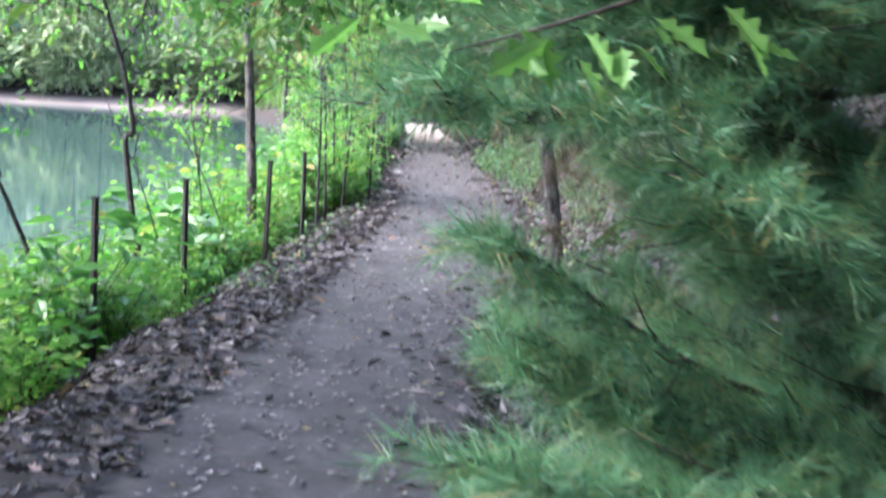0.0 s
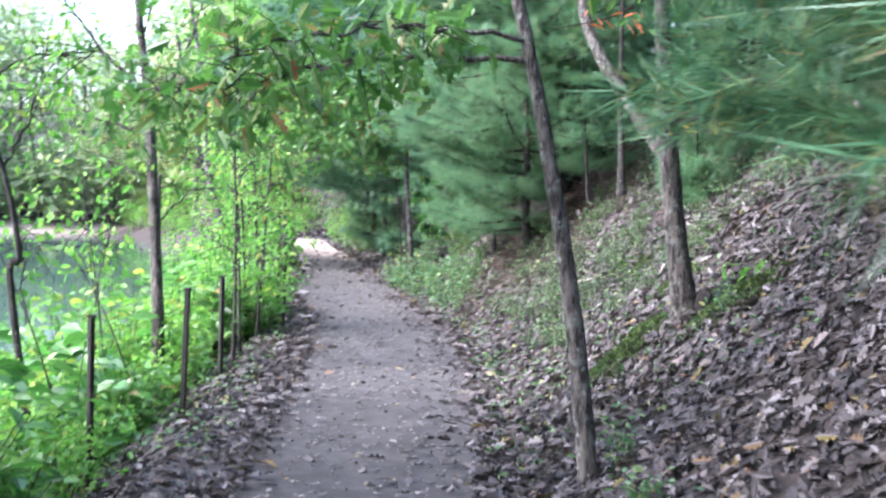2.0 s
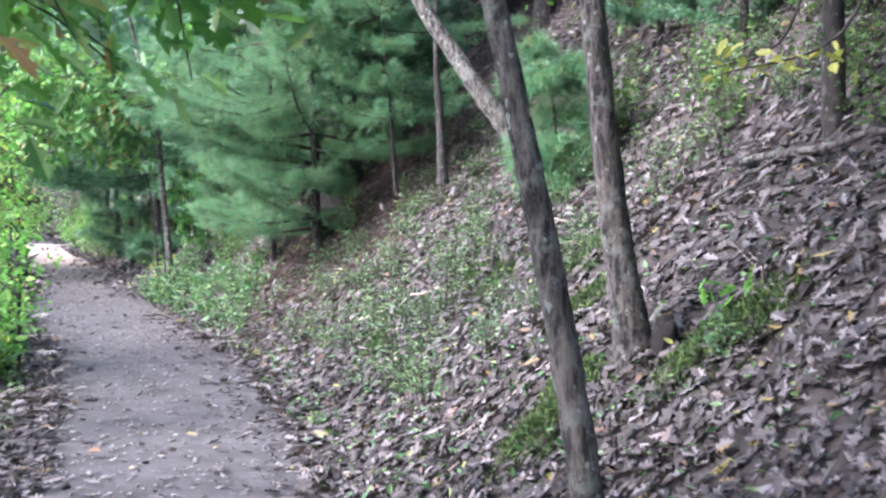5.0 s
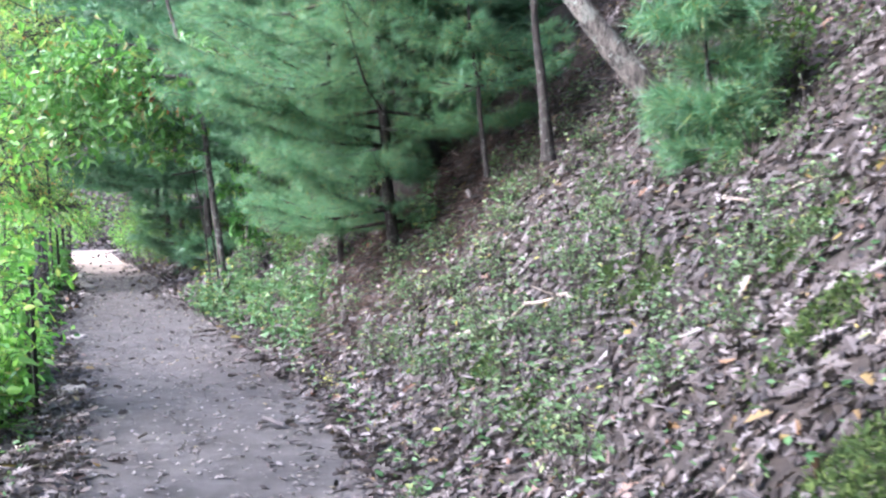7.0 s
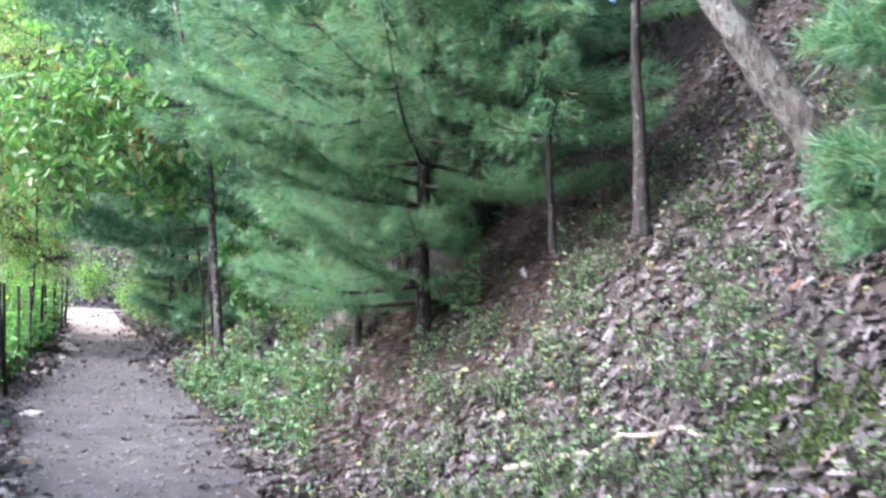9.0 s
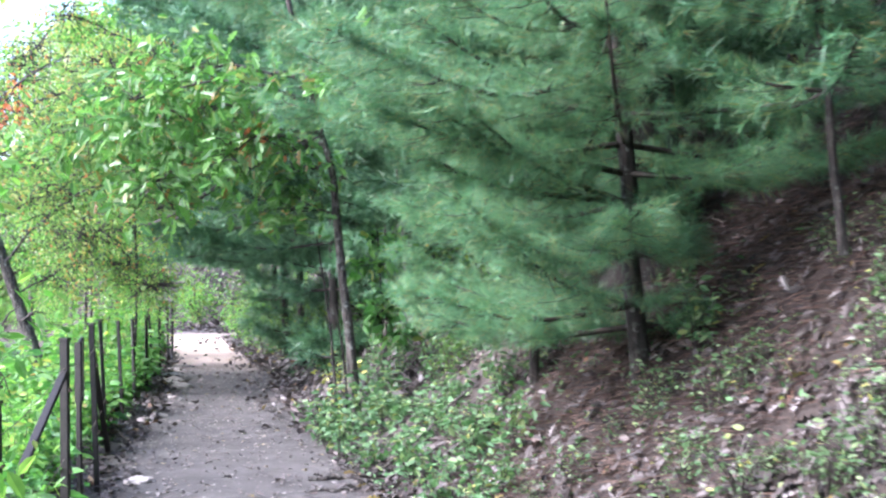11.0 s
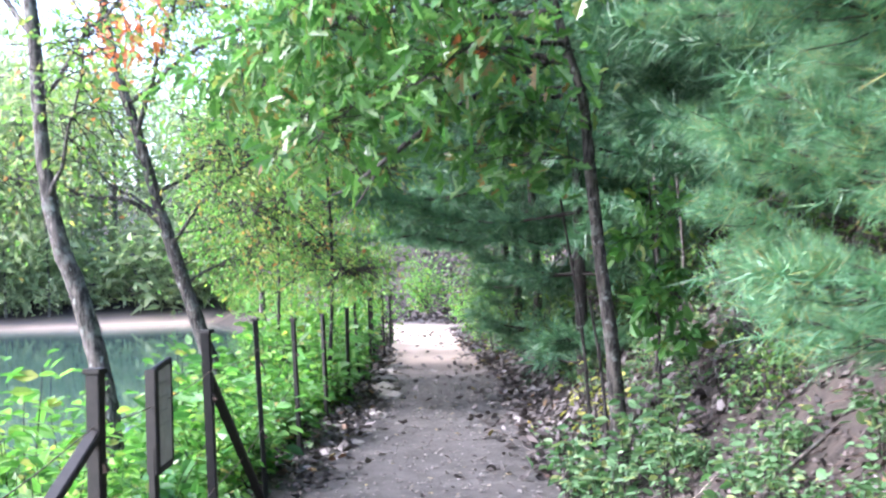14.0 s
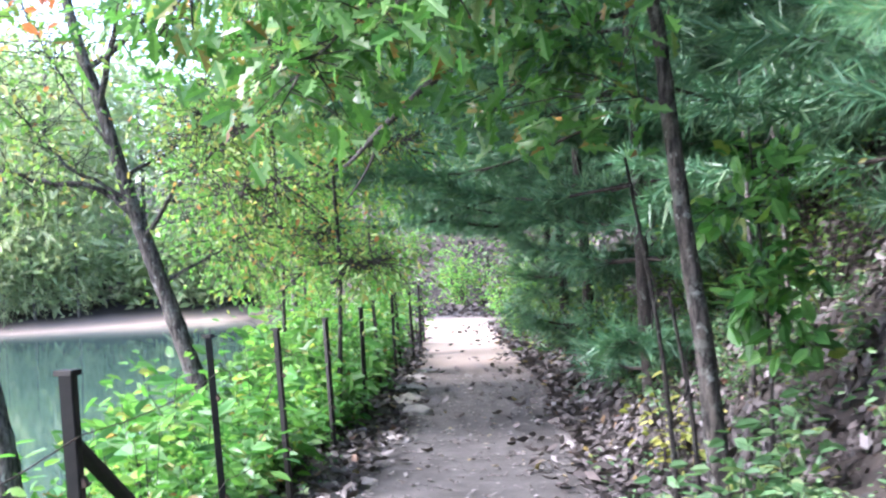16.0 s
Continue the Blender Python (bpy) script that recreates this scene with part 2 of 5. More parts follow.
def height(x, y):
    x, y = np.asarray(x, float), np.asarray(y, float)
    dr, dl = x - edge_right(y), edge_left(y) - x
    s = np.clip(dr - 0.15, 0, None)
    slope = np.interp(y, (-2, 8, 22, 30), (0.62, 0.87, 0.87, 0.65))
    bank = slope * np.minimum(s, 6) + 0.42 * np.clip(s - 6, 0, 14) + 0.1 * np.clip(s - 20, 0, None) - np.interp(y, (5, 8), (0.13, 0.26)) * (1 - np.exp(-s / 0.35))
    shore = -0.55 * np.clip(dl - 0.45, 0, 3.9)
    far = ((x + 45) * -0.57 + (y - 68) * 0.82)
    beach = POND + 0.28 * np.clip(far, -2, 3) + 0.24 * np.clip(far - 3, 0, 40)
    head = 0.3 * (y - 50 - 1.25 * np.clip(-x - 19, 0, None)) - 1.0
    z = np.where(dl > 0, np.maximum(np.maximum(shore, beach), np.clip(head, -2.2, 4)), bank)
    z = np.where(dl <= 0, np.maximum(z, np.clip(0.34 * (y - 45), -1, 4.5)), z)
    rough = np.interp(np.maximum(dr, dl), (-0.3, 0.2, 1.2), (0.012, 0.04, 0.10))
    return z + rough * waves(x, y)


def along(stretches):
    return np.concatenate([np.arange(a, b, s) for a, b, s in stretches])


def mesh_of(name, verts, sizes, mat, smooth=False):
    """A mesh from an array of corners, with faces given as arrays of equal-length index rows."""
    me = bpy.data.meshes.new(name)
    verts = np.asarray(verts, np.float32)
    me.vertices.add(len(verts))
    me.vertices.foreach_set("co", verts.ravel())
    loops = np.concatenate([f.ravel() for f in sizes]).astype(np.int32)
    counts = np.concatenate([np.full(len(f), f.shape[1]) for f in sizes]).astype(np.int32)
    me.loops.add(len(loops))
    me.loops.foreach_set("vertex_index", loops)
    me.polygons.add(len(counts))
    me.polygons.foreach_set("loop_start", np.concatenate([[0], np.cumsum(counts)[:-1]]).astype(np.int32))
    me.polygons.foreach_set("loop_total", counts)
    me.polygons.foreach_set("use_smooth", np.full(len(counts), smooth))
    me.update(calc_edges=True)
    me.materials.append(mat)
    return me


def part(name, me, parent, label="", kind=""):
    ob = new(name, me)
    ob.parent = parent
    return tagged(ob, label, kind=kind)


def thing(name, x, y, z, label, category, group="", kind=""):
    ob = new(name)
    ob.matrix_basis = pose(x, y, z)
    return tagged(ob, label, category, group, kind)


# ground: one sheet, fine along the trail
gx = along([(-600, -120, 40), (-120, -40, 4), (-40, -18, 1), (-18, 8, 0.16), (8, 24, 0.8), (24, 80, 6), (80, 640, 40)])
gy = along([(-600, -60, 45), (-60, -9, 2.5), (-9, 34, 0.16), (34, 60, 0.7), (60, 130, 3), (130, 700, 45)])
GX, GY = np.meshgrid(gx, gy)
GZ = height(GX, GY)
nx, ny = len(gx), len(gy)
idx = np.arange(nx * ny).reshape(ny, nx)
quads = np.stack([idx[:-1, :-1], idx[:-1, 1:], idx[1:, 1:], idx[1:, :-1]], -1).reshape(-1, 4)
me = mesh_of("ground", np.stack([GX, GY, GZ], -1).reshape(-1, 3), [quads], GROUND, True)
zone = me.color_attributes.new("zones", "FLOAT_COLOR", "POINT")
dr, dl = GX - edge_right(GY), edge_left(GY) - GX
wob = 0.16 * waves(GX * 1.3, GY * 1.3)
trail = np.clip(0.72 - (np.maximum(dr, dl * 0.8) + 1.1 * wob) / 0.75, 0, 1)
farther = (GX + 45) * -0.57 + (GY - 68) * 0.82
sand_and_sun = np.where(dl > 3, np.clip(1 - np.abs(farther - 0.5) / 1.4, 0, 1), 0)
trail = np.where(GY > 44, 0, trail)
# beach tone reused to paint sunlight on the trail's far stretch
sand_and_sun = np.maximum(sand_and_sun, np.clip((GY - 25) / 7, 0, 0.85) * np.clip((39 - GY) / 4, 0, 1) * np.clip(0.6 - np.maximum(dr, dl) / 0.5, 0, 1))
pine_floor = np.clip(1.2 - np.hypot(GX + 1.3, (GY - 13.6) * 0.8) / 2.2, 0, 1)
zone.data.foreach_set("color", np.stack([trail, sand_and_sun, pine_floor, np.ones_like(trail)], -1).astype(np.float32).ravel())
ground = tagged(new("ground", me), "trodden earth trail between leaf-strewn bank and pond shore", "ground", kind="structure")

wv = [(-260, -60, POND), (3, -60, POND), (3, 120, POND), (-260, 120, POND)]
tagged(new("water", mesh_of("water", wv, [np.array([[0, 1, 2, 3]])], WATER)), "still green pond with reflections of trees", "pond", kind="structure")


# ---- makers ----
def tube(points, radii, sides=8, wobble=0.0, seed=0):
    """Corners and faces of a tapered limb along points, closed at its tip."""
    r = np.random.default_rng(seed)
    p = np.asarray(points, float)
    rad = np.asarray(radii, float)
    d = np.gradient(p, axis=0)
    d /= np.linalg.norm(d, axis=1)[:, None] + 1e-9
    ref = np.where(np.abs(d[:, 2:3]) > 0.9, np.array([[1.0, 0, 0]]), np.array([[0, 0, 1.0]]))
    u = np.cross(d, ref)
    u /= np.linalg.norm(u, axis=1)[:, None] + 1e-9
    v = np.cross(d, u)
    a = np.linspace(0, 2 * math.pi, sides, endpoint=False)
    rr = rad[:, None] * (1 + wobble * r.normal(size=(len(p), sides)))
    ring = p[:, None] + rr[..., None] * (np.cos(a)[None, :, None] * u[:, None] + np.sin(a)[None, :, None] * v[:, None])
    n = len(p)
    i, j = np.meshgrid(np.arange(n - 1), np.arange(sides), indexing="ij")
    k = (j + 1) % sides
    f = np.stack([i * sides + j, i * sides + k, (i + 1) * sides + k, (i + 1) * sides + j], -1).reshape(-1, 4)
    verts = np.concatenate([ring.reshape(-1, 3), p[-1:] + d[-1:] * rad[-1]])
    j = np.arange(sides)
    cap = np.stack([(n - 1) * sides + j, (n - 1) * sides + (j + 1) % sides, np.full(sides, n * sides)], -1)
    return verts, f, cap


def tubes_mesh(name, limbs, mat, sides=8, wobble=0.0, seed=0):
    """One mesh of several limbs (points, radii)."""
    V, Q, T, n = [], [], [], 0
    for k, (p, r) in enumerate(limbs):
        v, f, c = tube(p, r, sides, wobble, seed + k)
        V.append(v), Q.append(f + n), T.append(c + n)
        n += len(v)
    return mesh_of(name, np.concatenate(V), [np.concatenate(Q), np.concatenate(T)], mat, True)


def smooth_line(points, steps):
    """A rounded line through the points (Catmull-Rom)."""
    p = np.asarray(points, float)
    p = np.vstack([2 * p[0] - p[1], p, 2 * p[-1] - p[-2]])
    out = []
    for i in range(1, len(p) - 2):
        for t in np.linspace(0, 1, steps, endpoint=False):
            a, b, c, d = p[i - 1], p[i], p[i + 1], p[i + 2]
            out.append(0.5 * (2 * b + (c - a) * t + (2 * a - 5 * b + 4 * c - d) * t * t + (3 * b - a - 3 * c + d) * t ** 3))
    return np.array(out + [p[-2]])


OVATE = (np.array([(0, 0, 0), (0.3, 0.23, 0.05), (0.68, 0.19, 0.03), (1, 0, -0.08), (0.68, -0.19, 0.03), (0.3, -0.23, 0.05)]),
         np.array([(0, 1, 2, 3), (0, 3, 4, 5)]))
SLIM = (np.array([(0, 0, 0), (0.4, 0.15, 0.04), (1, 0, -0.06), (0.4, -0.15, 0.04)]), np.array([(0, 1, 2), (0, 2, 3)]))
_half = [(0.0, 0), (0.14, 0.05), (0.25, 0.21), (0.36, 0.09), (0.5, 0.30), (0.62, 0.12), (0.76, 0.23), (0.86, 0.09), (1.0, 0.0)]
OAK = (np.array([(a, b, 0.25 * b - 0.1 * a * a) for a, b in _half] + [(a, -b, 0.25 * b - 0.1 * a * a) for a, b in _half]),
       np.array([tuple(range(9)), tuple(range(17, 8, -1))]))
CURLED = (np.array([(0, 0, 0.10), (0.25, 0.24, 0.26), (0.6, 0.26, 0.10), (1, 0.05, 0.24), (0.7, -0.24, 0.22), (0.3, -0.22, 0.02)]),
          np.array([(0, 1, 2, 3), (0, 3, 4, 5)]))

CRUMPLED = (np.array([(a, b, 0.85 * b + 0.5 * (a - 0.5) ** 2) for a, b in _half] + [(a, -b * 0.8, 0.5 * b + 0.5 * (a - 0.5) ** 2) for a, b in _half]), OAK[1])


def needle_tuft(count, length, width, spread, seed):
    r = np.random.default_rng(seed)
    V = []
    for k in range(count):
        az, th = r.uniform(0, 2 * math.pi), spread * math.sqrt(r.uniform(0.02, 1))
        d = np.array([math.cos(th), math.sin(th) * math.cos(az), math.sin(th) * math.sin(az)])
        side = np.cross(d, r.normal(size=3))
        side *= width / np.linalg.norm(side)
        base = np.array([r.uniform(-0.5, 0.1) * length, 0, 0])
        V += [base - side / 2, base + side / 2, base + d * length * r.uniform(0.7, 1.1) + np.array([0, 0, -0.12 * length])]
    return np.array(V), np.arange(3 * count).reshape(-1, 3)


def scatter(name, shape, pos, way, size, mat, r, roll=None, lift=None):
    """Many small leaves or tufts in one mesh: each at pos, pointing along way, turned by roll about it."""
    tv, tf = shape
    n = len(pos)
    d = way / (np.linalg.norm(way, axis=1)[:, None] + 1e-9)
    up = np.tile([0.0, 0.0, 1.0], (n, 1)) if lift is None else lift
    s = np.cross(up, d)
    bad = np.linalg.norm(s, axis=1) < 1e-3
    s[bad] = (1, 0, 0)
    s /= np.linalg.norm(s, axis=1)[:, None]
    t = np.cross(d, s)
    a = r.normal(0, 0.6, n) if roll is None else roll
    s2 = s * np.cos(a)[:, None] + t * np.sin(a)[:, None]
    t2 = -s * np.sin(a)[:, None] + t * np.cos(a)[:, None]
    v = pos[:, None] + size[:, None, None] * (tv[None, :, :1] * d[:, None] + tv[None, :, 1:2] * s2[:, None] + tv[None, :, 2:] * t2[:, None])
    f = tf[None] + (np.arange(n) * len(tv))[:, None, None]
    return mesh_of(name, v.reshape(-1, 3), [f.reshape(-1, tf.shape[1])], mat)


def leafy(limbs, r, per_metre, spread, twig=0.35):
    """Leaf places and directions on short twigs round the outer part of limbs."""
    P, W, twigs = [], [], []
    for pts, rad in limbs:
        p = np.asarray(pts, float)
        seg = np.linalg.norm(np.diff(p, axis=0), axis=1)
        total = seg.sum()
        start = 0.25
        for _ in range(max(2, int(total * per_metre))):
            s = total * (start + (1 - start) * r.uniform() ** 0.8)
            c = np.concatenate([[0], np.cumsum(seg)])
            q = np.array([np.interp(s, c, p[:, k]) for k in range(3)])
            way = r.normal(size=3) * (1, 1, 0.6)
            way /= np.linalg.norm(way)
            ln = twig * r.uniform(0.4, 1.3)
            tip = q + way * ln + (0, 0, -0.12 * ln)
            twigs.append((np.array([q, (q + tip) / 2 + (0, 0, 0.02), tip]), np.array([0.005, 0.004, 0.002])))
            m = r.integers(4, 9)
            at = r.uniform(0.25, 1.05, m)[:, None]
            P.append(q + (tip - q) * at + r.normal(0, spread, (m, 3)))
            W.append(way * 0.7 + r.normal(0, 0.6, (m, 3)) + (0, 0, -0.35))
    return np.concatenate(P), np.concatenate(W), twigs


def broad_tree(name, base, trunk, radius, limbs, leaf, mat, bark, label, seed, per_metre=9, size=0.09, spread=0.08, twig=0.35, group="", flare=1.5, category="tree", whole=False):
    """Trunk line, limb lines (points and first radius), and leaves on twigs round the limbs."""
    r = np.random.default_rng(seed)
    t = thing(name, *base, label, category, group)
    o = np.array(base)
    line = smooth_line(trunk, 8) - o
    k = np.linspace(0, 1, len(line))
    rad = radius * (1 - 0.55 * k) * (1 + (flare - 1) * np.exp(-k * len(trunk) * 2.2))
    made = []
    for pts, r0 in limbs:
        ln = smooth_line(pts, 2 if whole else 6) - o
        ln[1:] += r.normal(0, 0.012, (len(ln) - 1, 3))
        made.append((ln, r0 * np.linspace(1, 0.25, len(ln))))
    part("trunk", tubes_mesh("trunk", [(line, rad)] + (made if whole else []), bark, 4 if whole else 16, 0.05, seed), t)
    if made:
        for ln, rr in ([] if whole else made):
            part("limb", tubes_mesh("limb", [(ln, rr)], bark, 8, 0.04, seed), t)
        if per_metre:
            P, W, twigs = leafy(made, r, per_metre, spread, twig)
            if not whole:
                part("twig_work", tubes_mesh("twig_work", twigs, TWIG, 3), t, kind="stuff")
            part("crown", scatter("crown", leaf, P, W, size * r.uniform(0.55, 1.25, len(P)), mat, r, r.normal(0, 0.9, len(P))), t, kind="stuff")
    return t


def fan_limbs(top, r, count, length, rise=0.4, droop=0.1, r0=0.03, low=0.35, foot=None, lean=(0, 0, 0)):
    """Limbs that leave the upper trunk all round."""
    out = []
    foot = np.array(top) - (0, 0, 2.0) if foot is None else np.array(foot)
    for k in range(count):
        f = low + (1 - low) * (k + r.uniform()) / count
        q = foot + (np.array(top) - foot) * f
        az = k * 2.4 + r.uniform(-0.5, 0.5)
        ln = length * r.uniform(0.6, 1.15)
        d = np.array([math.cos(az), math.sin(az), rise * r.uniform(0.5, 1.4)]) + np.array(lean)
        mid = q + d * ln * 0.5 + r.normal(0, 0.06 * length, 3)
        out.append(([q, mid, q + d * ln - (0, 0, droop * ln)], r0 * r.uniform(0.7, 1.2)))
        for s in (-1, 1):
            e = mid + np.array([math.cos(az + s * 0.8), math.sin(az + s * 0.8), rise * 0.7]) * ln * 0.45
            out.append(([mid, (mid + e) / 2 + r.normal(0, 0.04, 3), e], r0 * 0.5))
    return out


def pine(name, base, top, radius, reach, low, whorls, seed, mat, label, per_branch=46, needles=16, needle=0.10, width=0.0034, group="", azimuths=None, twig_len=0.34, bark=None, widths=None, ahead=0.0, bare=()):
    """White pine: straight trunk, level whorls of branches, twigs that end in tufts of long needles."""
    r = np.random.default_rng(seed)
    t = thing(name, *base, label, "pine tree", group)
    o, tp = np.array(base, float), np.array(top, float)
    k = np.linspace(0, 1, 12)[:, None]
    line = (tp - o) * k + r.normal(0, 0.012, (12, 3)) * (k > 0)
    part("trunk", tubes_mesh("trunk", [(line, radius * (1.15 - 0.85 * k[:, 0]))], bark or BARK_DARK, 12, 0.05, seed), t)
    branches, P, W = [], [], []
    H = tp[2] - o[2]
    for w in range(whorls):
        f = low + (0.97 - low) * min(1, max(0, w + r.uniform(-0.45, 0.45)) / max(1, whorls - 1))
        q0 = (tp - o) * f
        cone = reach * (0.55 + 0.45 * math.sin(math.pi * min(1, 0.35 + 0.6 * (1 - f))))
        if widths:
            cone = float(np.interp(q0[2] + o[2], *widths))
        for b in range(r.integers(4, 7)):
            az = r.uniform(0, 2 * math.pi) if azimuths is None else r.uniform(*azimuths)
            ln = cone * r.uniform(0.65, 1.1) * (1 - ahead * max(0.0, math.sin(az)))
            up = r.uniform(-0.25, 0.36)
            for z0, z1, a0, a1, short in bare:
                if z0 < q0[2] + o[2] < z1 and a0 < az < a1:
                    ln *= short
            if f < 0.3:
                up = max(up, 0.02)
            d = np.array([math.cos(az), math.sin(az), up])
            tip = q0 + d * ln + (0, 0, 0.06 * ln)
            mid = q0 + d * ln * 0.5 - (0, 0, 0.05 * ln)
            bl = smooth_line([q0, mid, tip], 5)
            branches.append((bl, np.linspace(0.016, 0.004, len(bl)) * (0.5 + reach / 3)))
            n = int(per_branch * ln / reach)
            s = 0.07 + 0.93 * r.uniform(size=n) ** 0.8
            q = np.array([[np.interp(v, np.linspace(0, 1, len(bl)), bl[:, c]) for c in range(3)] for v in s])
            sd = r.choice([-1, 1], n)
            way = np.stack([math.cos(az) * 0.75 - sd * math.sin(az) * 0.75, math.sin(az) * 0.75 + sd * math.cos(az) * 0.75, r.normal(0.05, 0.22, n)], -1)
            off = twig_len * r.uniform(0.1, 1.0, n) * (1.15 - 0.6 * s)
            e = q + way * off[:, None]
            for a, c in zip(q[::4], e[::4]):
                branches.append((np.array([a, (a + c) / 2 - (0, 0, 0.015), c]), np.array([0.004, 0.003, 0.002])))
            P.append(e)
            W.append(way + r.normal(0, 0.25, (n, 3)))
            m = n // 3
            P.append(q[:m] + way[:m] * (off[:m] * 0.5)[:, None])
            W.append(way[:m] + r.normal(0, 0.4, (m, 3)))
    P, W = np.concatenate(P), np.concatenate(W)
    W += r.normal(0, 0.3, W.shape)
    part("branch_work", tubes_mesh("branch_work", branches, TWIG, 3), t, kind="stuff")
    tuft = needle_tuft(needles, 1.0, width / needle, 1.1, seed)
    part("crown", scatter("crown", tuft, P, W, needle * r.uniform(0.75, 1.2, len(P)), mat, r, r.uniform(0, 6.28, len(P))), t, kind="stuff")
    return t


def shrub(name, label, seed, tall, wide, stems, leaves, leaf, mat, size, group=""):
    """Several thin stems from one root with leaves up their length."""
    r = np.random.default_rng(seed)
    t = thing(name, 0, 0, 0, label, "shrub", group)
    lines, P, W = [], [], []
    for k in range(stems):
        az = r.uniform(0, 6.28)
        out = wide * r.uniform(0.2, 1.0)
        h = tall * r.uniform(0.55, 1.05)
        b = np.array([math.cos(az), math.sin(az), 0])
        pts = smooth_line([b * 0.04, b * out * 0.4 + (0, 0, h * 0.5), b * out + (0, 0, h)], 4)
        lines.append((pts, np.linspace(0.006, 0.002, len(pts)) * (0.6 + tall * 0.5)))
        n = leaves // stems
        s = 0.15 + 0.88 * r.uniform(size=n) ** 0.8
        q = np.array([[np.interp(v, np.linspace(0, 1, len(pts)), pts[:, c]) for c in range(3)] for v in s])
        P.append(q + r.normal(0, 0.28 * wide, (n, 3)) * (1, 1, 0.6))
        W.append(r.normal(0, 1, (n, 3)) * (1, 1, 0.45) + b * 0.5 + (0, 0, -0.05))
    P, W = np.concatenate(P), np.concatenate(W)
    P[:, 2] = np.maximum(P[:, 2], 0.03)
    part("stem_work", tubes_mesh("stem_work", lines, TWIG, 4), t, kind="stuff")
    part("foliage", scatter("foliage", leaf, P, W, size * r.uniform(0.55, 1.25, len(P)), mat, r, r.normal(0, 0.7, len(P))), t, kind="stuff")
    return t


def stand(x, y, turn=0.0, scale=1.0, sink=0.02):
    """A pose on the ground."""
    return pose(x, y, float(height(x, y)) - sink, 0, 0, turn) @ Matrix.Scale(scale, 4)


def bar_mesh(name, points, w, d, mat, bevel=0.004):
    """A straight bar of w by d through two points."""
    a, b = Vector(points[0]), Vector(points[1])
    bm = bmesh.new()
    bmesh.ops.create_cube(bm, size=1)
    for v in bm.verts:
        v.co = Vector((v.co.x * w, v.co.y * d, (v.co.z + 0.5) * (b - a).length))
    bmesh.ops.bevel(bm, geom=bm.edges[:], offset=bevel, segments=2, affect="EDGES")
    bmesh.ops.transform(bm, matrix=Matrix.Translation(a) @ (b - a).to_track_quat("Z", "Y").to_matrix().to_4x4(), verts=bm.verts)
    me = bpy.data.meshes.new(name)
    bm.to_mesh(me)
    bm.free()
    me.materials.append(mat)
    return me


# ---- fence along the pond ----
def fence_post(x, y, top, lean=(0, 0), w=0.045, brace=None, label="dark weathered fence post at the trail's edge"):
    z = float(height(x, y)) - 0.12
    t = thing("fence_post", x, y, z, label, "fence post", "posts of the pond fence")
    part("post", bar_mesh("post", [(0, 0, 0), (lean[0], lean[1], top - z)], w, w * 0.8, STEEL), t)
    part("cap", bar_mesh("cap", [(lean[0], lean[1], top - z - 0.004), (lean[0], lean[1], top - z + 0.012)], w * 1.25, w, STEEL, 0.002), t)
    for h in (0.35, 0.75):
        f = (top * h - z) / (top - z)
        part("wire_clip", bar_mesh("wire_clip", [(lean[0] * f + w * 0.4, lean[1] * f, top * h - z), (lean[0] * f + w * 0.75, lean[1] * f, top * h - z + 0.01)], 0.02, 0.03, WIRE, 0.002), t)
    if brace:
        a = Vector((lean[0] * 0.86, lean[1] * 0.86, (top - z) * 0.86))
        part("brace", bar_mesh("brace", [a, (brace[0] - x, brace[1] - y, float(height(brace[0], brace[1])) - z - 0.05)], w * 0.9, w * 0.6, STEEL), t, "slanting brace bar")
    return t


POSTS = [(-1.75, -0.4, 0.76), (-2.33, 1.7, 0.73), (-2.65, 3.36, 0.73), (-2.78, 4.95, 0.79), (-3.05, 6.3, 0.8),
         (-3.97, 10.3, 1.0), (-4.25, 10.9, 1.0), (-4.92, 12.9, 1.15), (-5.51, 14.64, 1.17), (-6.40, 16.82, 1.12), (-6.88, 18.3, 1.05),
         (-7.57, 20.27, 1.0), (-8.25, 22.3, 0.98), (-8.80, 23.9, 0.98), (-9.25, 25.3, 0.98), (-9.65, 26.4, 0.97), (-10.15, 28.0, 0.97), (-10.7, 29.6, 0.97), (-11.3, 31.2, 0.97)]
BRACES = {7: (-4.45, 10.6), 8: (-6.33, 16.70)}
for k, (x, y, top) in enumerate(POSTS):
    fence_post(x, y, top, (RNG.normal(0, 0.02), RNG.normal(0, 0.02)), 0.048 if k in (7, 8) else 0.038, BRACES.get(k))
for frac in (0.42, 0.86):
    pts = []
    for (x, y, top), (x2, y2, top2) in zip(POSTS, POSTS[1:]):
        for f in np.linspace(0, 1, 5)[:-1]:
            pts.append((x + (x2 - x) * f, y + (y2 - y) * f, (top + (top2 - top) * f) * frac - 0.12 * f * (1 - f)))
    wire = thing("fence_wire", 0, 0, 0, "thin sagging rusty fence wire", "fence wire")
    part("strand", tubes_mesh("strand", [(np.array(pts), np.full(len(pts), 0.0022))], WIRE, 5), wire)

